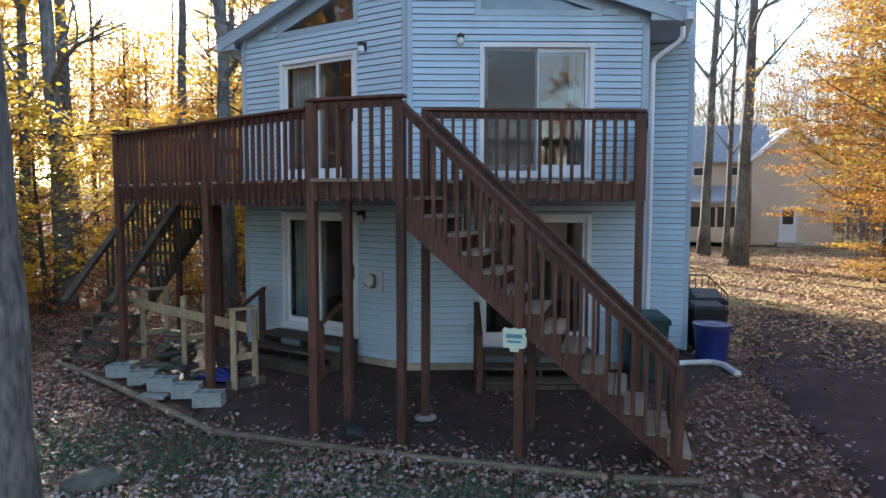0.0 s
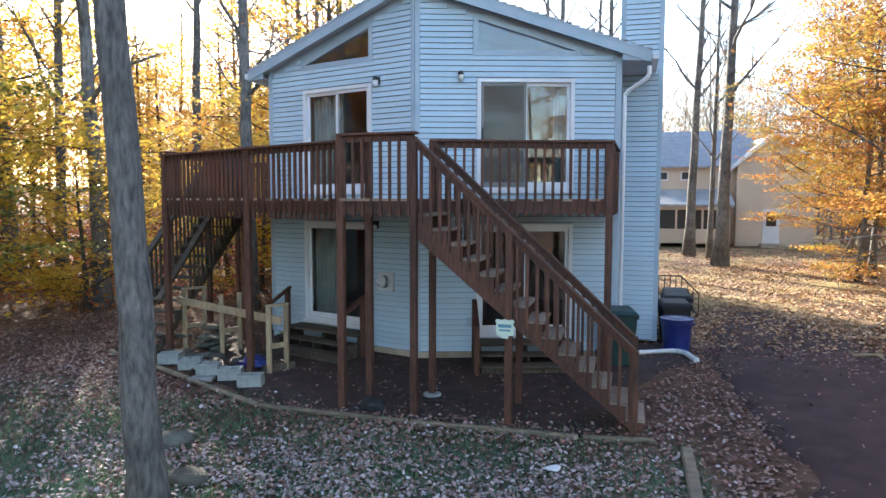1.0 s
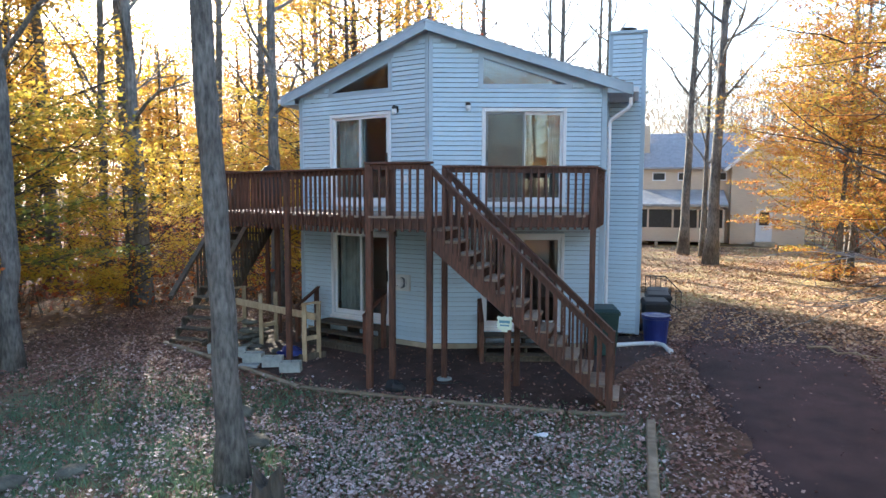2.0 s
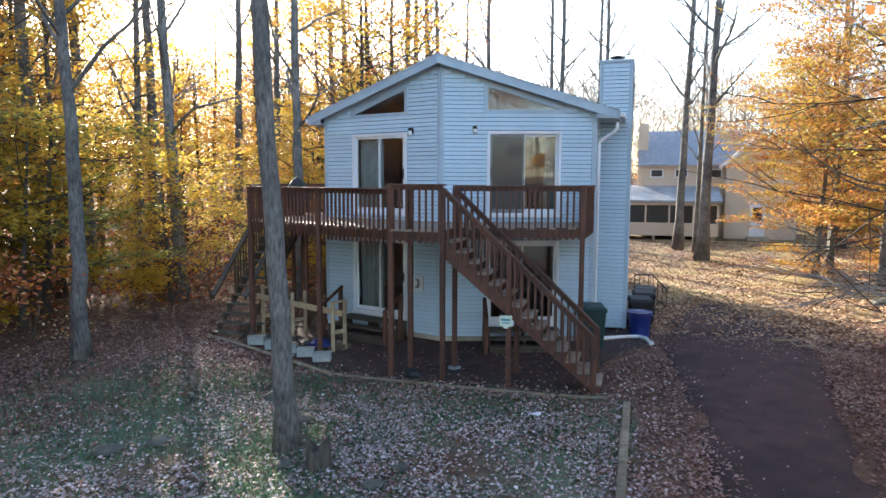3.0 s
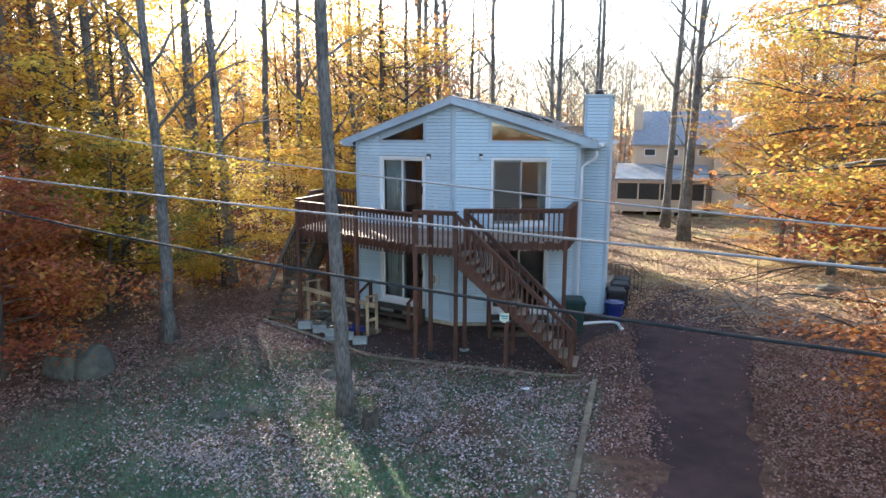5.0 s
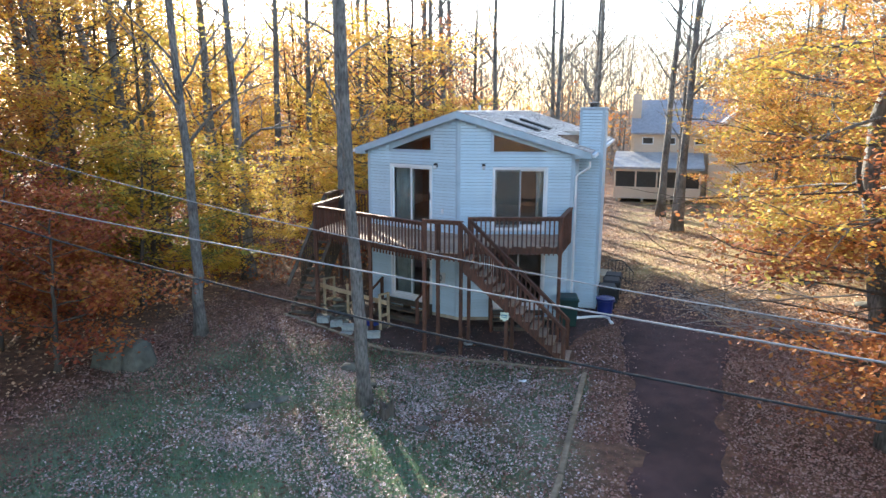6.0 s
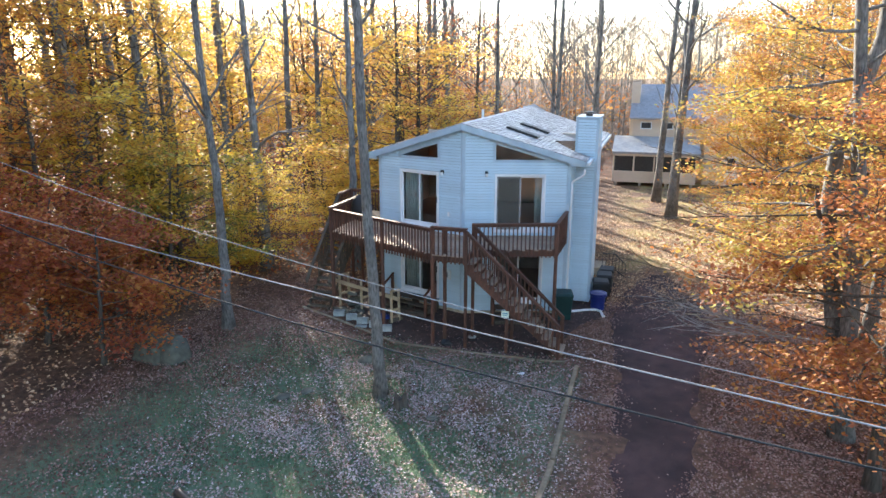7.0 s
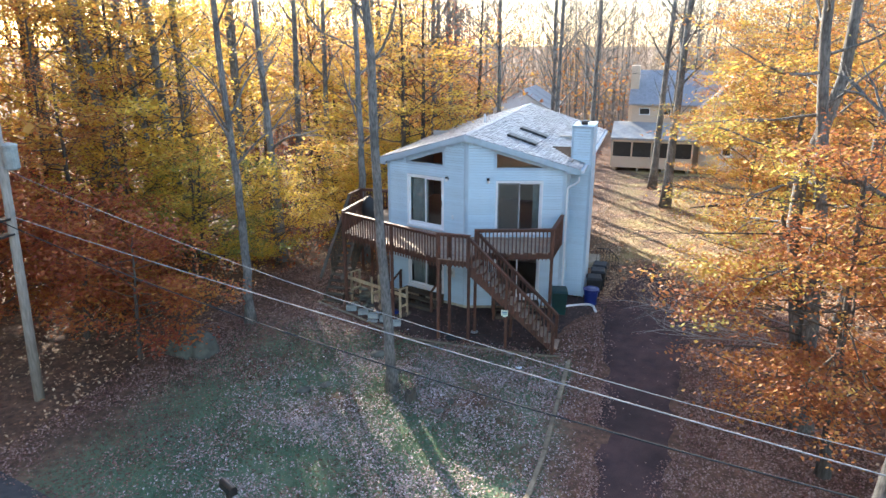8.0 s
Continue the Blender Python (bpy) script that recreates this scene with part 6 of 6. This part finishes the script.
def far_woods():
    """Distant woods all round: thin trunks and twigs, and scattered leaf clumps."""
    rng = np.random.default_rng(7)
    s, cs = Shape(), []
    n = 0
    while n < 480:
        a = rng.uniform(-0.85, 0.85) if rng.random() < 0.75 else rng.uniform(0, 2 * np.pi)
        d = rng.uniform(42, 112)
        x, y = d * math.sin(a), 8 + d * math.cos(a)
        if (-2 < x < 14 and 40 < y < 58) or (abs(y + 9 + x * 0.2) < 8) or (-15 < x < -6 and 52 < y < 68) or (y < 34 and abs(x) < 31 and y > -24):
            continue
        n += 1
        z = gz(x, y) + min(0.05 * max(0.0, math.hypot(x, y - 10) - 60), 6) - 0.2
        h = rng.uniform(11, 20)
        r = rng.uniform(0.06, 0.15)
        lx, ly = rng.normal(0, 0.6), rng.normal(0, 0.6)
        s.tube([(x, y, z), (x + lx * 0.4, y + ly * 0.4, z + h * 0.5), (x + lx, y + ly, z + h)], [r, r * 0.7, r * 0.2], 5, False)
        for k in range(11):
            f = rng.uniform(0.3, 0.95)
            az, ln = rng.uniform(0, 2 * np.pi), rng.uniform(1.5, 4.0) * (1.2 - f * 0.6)
            p = Vector((x + lx * f, y + ly * f, z + h * f))
            q = p + Vector((math.cos(az) * ln, math.sin(az) * ln, ln * rng.uniform(0.3, 1.0)))
            s.tube([p, (p + q) / 2 + Vector((0, 0, -0.1)), q], [r * 0.26, r * 0.18, r * 0.07], 3, False)
            for t in range(2):
                g = p.lerp(q, rng.uniform(0.3, 0.9))
                s.tube([g, g + Vector((rng.normal(0, 0.8), rng.normal(0, 0.8), rng.uniform(0.2, 1.2)))], [r * 0.13, r * 0.05], 3, False)
        if rng.random() < 0.55:
            for k in range(9):
                c = np.array((x + lx, y + ly, z + h * rng.uniform(0.1, 0.55))) + rng.normal(0, 1, 3) * (1.6, 1.6, 0.8)
                cs.append(c + rng.normal(0, 1, (13, 3)) * (0.8, 0.8, 0.4))
    solid("far_trunks", s, M_BARK, "distant bare woods, thin grey trunks and twigs", "woods", "stuff")
    solid("far_leaves", Shape().quads(leaf_quads(rng, np.concatenate(cs), 0.3, 0.6)), L_ORANGE, "distant thin orange and brown foliage", "foliage", "stuff")


far_woods()


def undergrowth():
    """Low brush in the woods, and the brown mass of woods at the horizon."""
    rng = np.random.default_rng(17)
    cs, stems = [], Shape()
    n = 0
    while n < 1400:
        x, y = rng.uniform(-42, 26), rng.uniform(4, 48)
        left = (x < -13.5 and y > 6) or (x < -8.5 and y > 13.5) or (x < -10.4 and y > 11.2)
        behind = -8.5 < x < -1.5 and y > 25
        right = x > 12 and y > 2
        if not (left or behind or right):
            continue
        n += 1
        h = rng.uniform(0.5, 1.8) if y < 17 else rng.uniform(0.9, 3.2)
        z = gz(x, y)
        for k in range(3):
            stems.tube([(x, y, z - 0.05), (x + rng.normal(0, 0.25), y + rng.normal(0, 0.25), z + h)], [0.012, 0.005], 3, False)
        cs.append(np.array((x, y, z + h * 0.6)) + rng.normal(0, 1, (36, 3)) * (0.6, 0.6, h * 0.28))
    c = np.concatenate(cs)
    c = c[c[:, 2] > 0.02]
    solid("undergrowth", Shape().quads(leaf_quads(rng, c, 0.10, 0.20)), L_RED, "low brown brush under the trees", "brush", "stuff")
    solid("undergrowth_stems", stems, M_BARKDK, "thin stems of the low brush", "brush", "stuff")
    n = 130000
    a = np.where(rng.random(n) < 0.82, rng.uniform(-0.85, 0.85, n), rng.uniform(0, 2 * np.pi, n))
    d = rng.uniform(56, 125, n)
    x, y = d * np.sin(a), 8 + d * np.cos(a)
    z = np.minimum(0.05 * np.maximum(0, np.hypot(x, y - 10) - 60), 6) + np.where(rng.random(n) < 0.86, 16.0 * rng.random(n) ** 1.15, 20.0 * rng.random(n))
    keep = ~((x > -4) & (x < 16) & (y > 36) & (y < 64)) & ~((x > -15) & (x < -6) & (y > 50) & (y < 68)) & (np.abs(y + 9 + x * 0.2) > 9)
    c = np.stack([x, y, z], 1)[keep]
    n = len(c)
    w = rng.uniform(0, 2 * np.pi, n)
    side = np.stack([np.cos(w), np.sin(w), np.zeros(n)], 1) * rng.uniform(0.015, 0.06, n)[:, None]
    rise = np.stack([rng.normal(0, 0.55, n), rng.normal(0, 0.55, n), rng.uniform(0.4, 1.0, n)], 1) * rng.uniform(1.2, 3.2, n)[:, None]
    twigs = np.stack([c - rise * 0.5, c + side, c + rise * 0.5, c - side], 1)
    solid("distant_brush", Shape().quads(twigs), L_DISTANT, "brown-grey mass of distant bare woods", "woods", "stuff")


L_DISTANT = leaf_mat("distant_twigs", [(0.17, 0.145, 0.125), (0.25, 0.21, 0.18), (0.30, 0.225, 0.165), (0.21, 0.175, 0.15)], 0.3)
undergrowth()


# woods across the street, seen in the window glass
street_a = make_tree("street_tree", "leafy yellow tree across the street", 110, straight(-38, -29, 10.0, (0.3, 0.2)), 0.15, 0.04, (18, 0.15, 3.6, 1.2, 0.3), (L_GOLD, 2, 16, 0.6, 0.3, 0.22), 2, group="trees across the street", bark=M_BARKDK)
street_b = make_tree("street_tree", "leafy orange tree across the street", 111, straight(38, -29, 9.0, (0.3, 0.2)), 0.15, 0.04, (18, 0.15, 3.6, 1.2, 0.3), (L_ORANGE, 2, 16, 0.6, 0.3, 0.22), 2, group="trees across the street", bark=M_BARKDK)
for i, (x, y, k) in enumerate(((-22, -27, 0), (-15, -30, 1), (11, -30, 1), (17, -27, 1), (24, -30, 0), (-30, -28, 1), (31, -28, 0))):
    copy_thing((street_a, street_b)[k], at(x, y, i * 50, 2.3 if x < -3 else 1.5))
for i, (x, y, k) in enumerate(((-24, -13, 0), (-29, -18, 1), (-35, -13, 0), (-38, -22, 1), (-20, -20, 0), (-28, -11, 1), (-33, -18, 0), (-41, -19, 0), (-45, -27, 1), (-31, -24, 0), (-27, -4, 0), (-31, -7, 1), (-25, 1, 1), (-35, -2, 0), (-30, 3, 0), (-39, -8, 1))):
    copy_thing((street_a, street_b)[k], at(x, y, i * 63, 2.2))

back = [make_tree("backwoods_tree", "leafy %s tree deep in the woods" % w, sd, straight(x, y, 11.0, (0.3, 0.2)), 0.15, 0.04, (20, 0.12, 3.8, 1.3, 0.3), (mtl, 2, 15, 0.7, 0.3, 0.22), 2, group="backwoods trees", bark=M_BARKDK)
        for w, sd, x, y, mtl in (("yellow", 120, -33.0, 30.0, L_GOLD), ("orange", 121, -24.0, 46.0, L_ORANGE))]
for i, (x, y, k, sc) in enumerate(((-40, 18, 0, 1.2), (-38, 26, 1, 1.2), (-28, 34, 0, 1.2), (-22, 38, 1, 1.1), (-19, 42, 0, 1.1), (-27, 42, 1, 1.2), (-34, 38, 0, 1.3), (18, 44, 1, 1.0), (22, 36, 0, 1.0), (24, 26, 1, 1.0), (23, 15, 1, 1.1), (-45, 10, 1, 1.3), (-40, 3, 0, 1.2))):
    copy_thing(back[k], at(x, y, i * 71, sc * 0.9))


# ---- fallen leaves and grass ----
def scatter(rng, n, x0, x1, y0, y1, keep):
    p = np.stack([rng.uniform(x0, x1, n), rng.uniform(y0, y1, n)], 1)
    ok = np.array([rng.random() < keep(x, y) for x, y in p])
    return p[ok]


def in_house(x, y):
    return XL - 0.1 < x < XR + 0.1 and y < BACK + 0.1 and y > PROW.y - 0.05 + DEPTH / HALF * abs(x - PROW.x)


def leaf_density(x, y):
    kerb = -3.9 - (x + 11) * 0.21
    if in_house(x, y) or kerb - 6.0 < y < kerb:
        return 0.0
    v = 0.5 + 0.6 * noise.noise(Vector((x * 0.5, y * 0.5, 1))) + 0.35 * noise.noise(Vector((x * 1.7, y * 1.7, 4)))
    ys = [r[0] for r in DRIVE]
    inside = min(x - np.interp(y, ys, [r[1] for r in DRIVE]), np.interp(y, ys, [r[2] for r in DRIVE]) - x)
    if inside > -0.25 and y < 17:
        wide = 0.45 + 0.5 * noise.noise(Vector((x * 0.6, y * 0.6, 11)))
        return min(1.0, 0.012 + max(0.0, min(1.0, (wide - inside) / 0.7)) ** 1.6 + 0.8 * max(0.0, min(1.0, (y - 10.0) / 4.5)) ** 1.5)
    if x > 4:
        v += 0.35
    if -8.2 < x < (0.7 + 0.5 * max(0.0, y - 9.3)) and x < 2.0 and 7.2 < y < 12.6 and y > 6.9 - 0.42 * (x + 4.9):
        return 0.07
    if -12 < x < 1.1 and y < 4.5:
        v -= 0.12 + 0.1 * min(1, (4.5 - y) / 6)
    return max(0.4 if x > 0.6 else 0.06, min(1.0, v))


def pale_share(x, y):
    """Where bleached leaves lie on the open lawn, and brown ones elsewhere."""
    a = min(1.0, max(0.0, (x + 9.5) / 3)) * min(1.0, max(0.0, (1.9 - x) / 1.2)) * min(1.0, max(0.0, (8.0 - y - 0.25 * abs(x)) / 3))
    return min(1.0, max(0.08, a * (0.75 + 0.6 * noise.noise(Vector((x * 0.9, y * 0.9, 21))))))


def ground_leaves(name, seed, n, box, lo, hi, mtl, label, hole=None, weight=None):
    rng = np.random.default_rng(seed)
    p = scatter(rng, n, *box, (lambda x, y: leaf_density(x, y) * weight(x, y)) if weight else leaf_density)
    if hole:
        p = p[~((p[:, 0] > hole[0]) & (p[:, 0] < hole[1]) & (p[:, 1] < hole[2]))]
    z = np.array([gz(x, y) for x, y in p]) + rng.uniform(0.0, 0.035, len(p)) + 0.005
    c = np.concatenate([p, z[:, None]], 1)
    q = leaf_quads(rng, c, lo, hi, 0.0, 0.36)
    q[:, :, 2] = c[:, None, 2] + (q[:, :, 2] - c[:, None, 2]) * 0.85
    solid(name, Shape().quads(q), mtl, label, "leaves", "stuff")


ground_leaves("fallen_leaves", 5, 205000, (-9.5, 2, -5.5, 9), 0.036, 0.085, L_FALLEN, "bleached tan and lilac leaves fallen on the lawn", None, pale_share)
ground_leaves("fallen_leaves", 8, 235000, (-13, 9.5, -5.5, 13), 0.04, 0.09, L_LITTER, "dry red-brown leaves fallen on the ground", None, lambda x, y: 1 - pale_share(x, y))
ground_leaves("fallen_leaves", 12, 32000, (0.3, 15, 12.4, 32), 0.06, 0.12, L_FALLEN_FAR, "dry orange-brown leaves fallen over the end of the drive")
ground_leaves("fallen_leaves", 13, 14000, (-14, 14, -24, -8), 0.07, 0.14, L_FALLEN_FAR, "dry brown and orange leaves fallen across the street")
ground_leaves("fallen_leaves", 6, 98000, (-26, 18, -6, 42), 0.07, 0.14, L_FALLEN_FAR, "dry brown and orange leaves fallen farther off", (-12.6, 9.2, 12.5))


def grass():
    rng = np.random.default_rng(9)

    def keep(x, y):
        if y < -3.8 - (x + 11) * 0.21:
            return 0.0
        v = 0.58 + 0.9 * noise.noise(Vector((x * 0.45, y * 0.45, 7))) + 0.02 * (3 - y)
        return max(0.0, min(1.0, v)) * (1 if y < 6.0 else max(0.0, (7.6 - y) / 1.6)) * min(1.0, max(0.0, (11.5 + x) / 4))

    p = scatter(rng, 135000, -11.5, 1.3, -5.5, 7.6, keep)
    n = len(p)
    z = np.array([gz(x, y) for x, y in p]) - 0.02
    c = np.concatenate([p, z[:, None]], 1)
    az = rng.uniform(0, 2 * np.pi, n)
    w = np.stack([np.cos(az), np.sin(az), np.zeros(n)], 1) * rng.uniform(0.005, 0.011, n)[:, None]
    h = rng.uniform(0.04, 0.10, n)[:, None]
    t = np.concatenate([rng.normal(0, 0.035, (n, 2)), h], 1)
    q = np.stack([c - w, c + w, c + w * 0.3 + t, c - w * 0.3 + t], 1)
    solid("grass", Shape().quads(q), L_GRASS, "thin blue-green lawn grass between the leaves", "grass", "stuff")


grass()
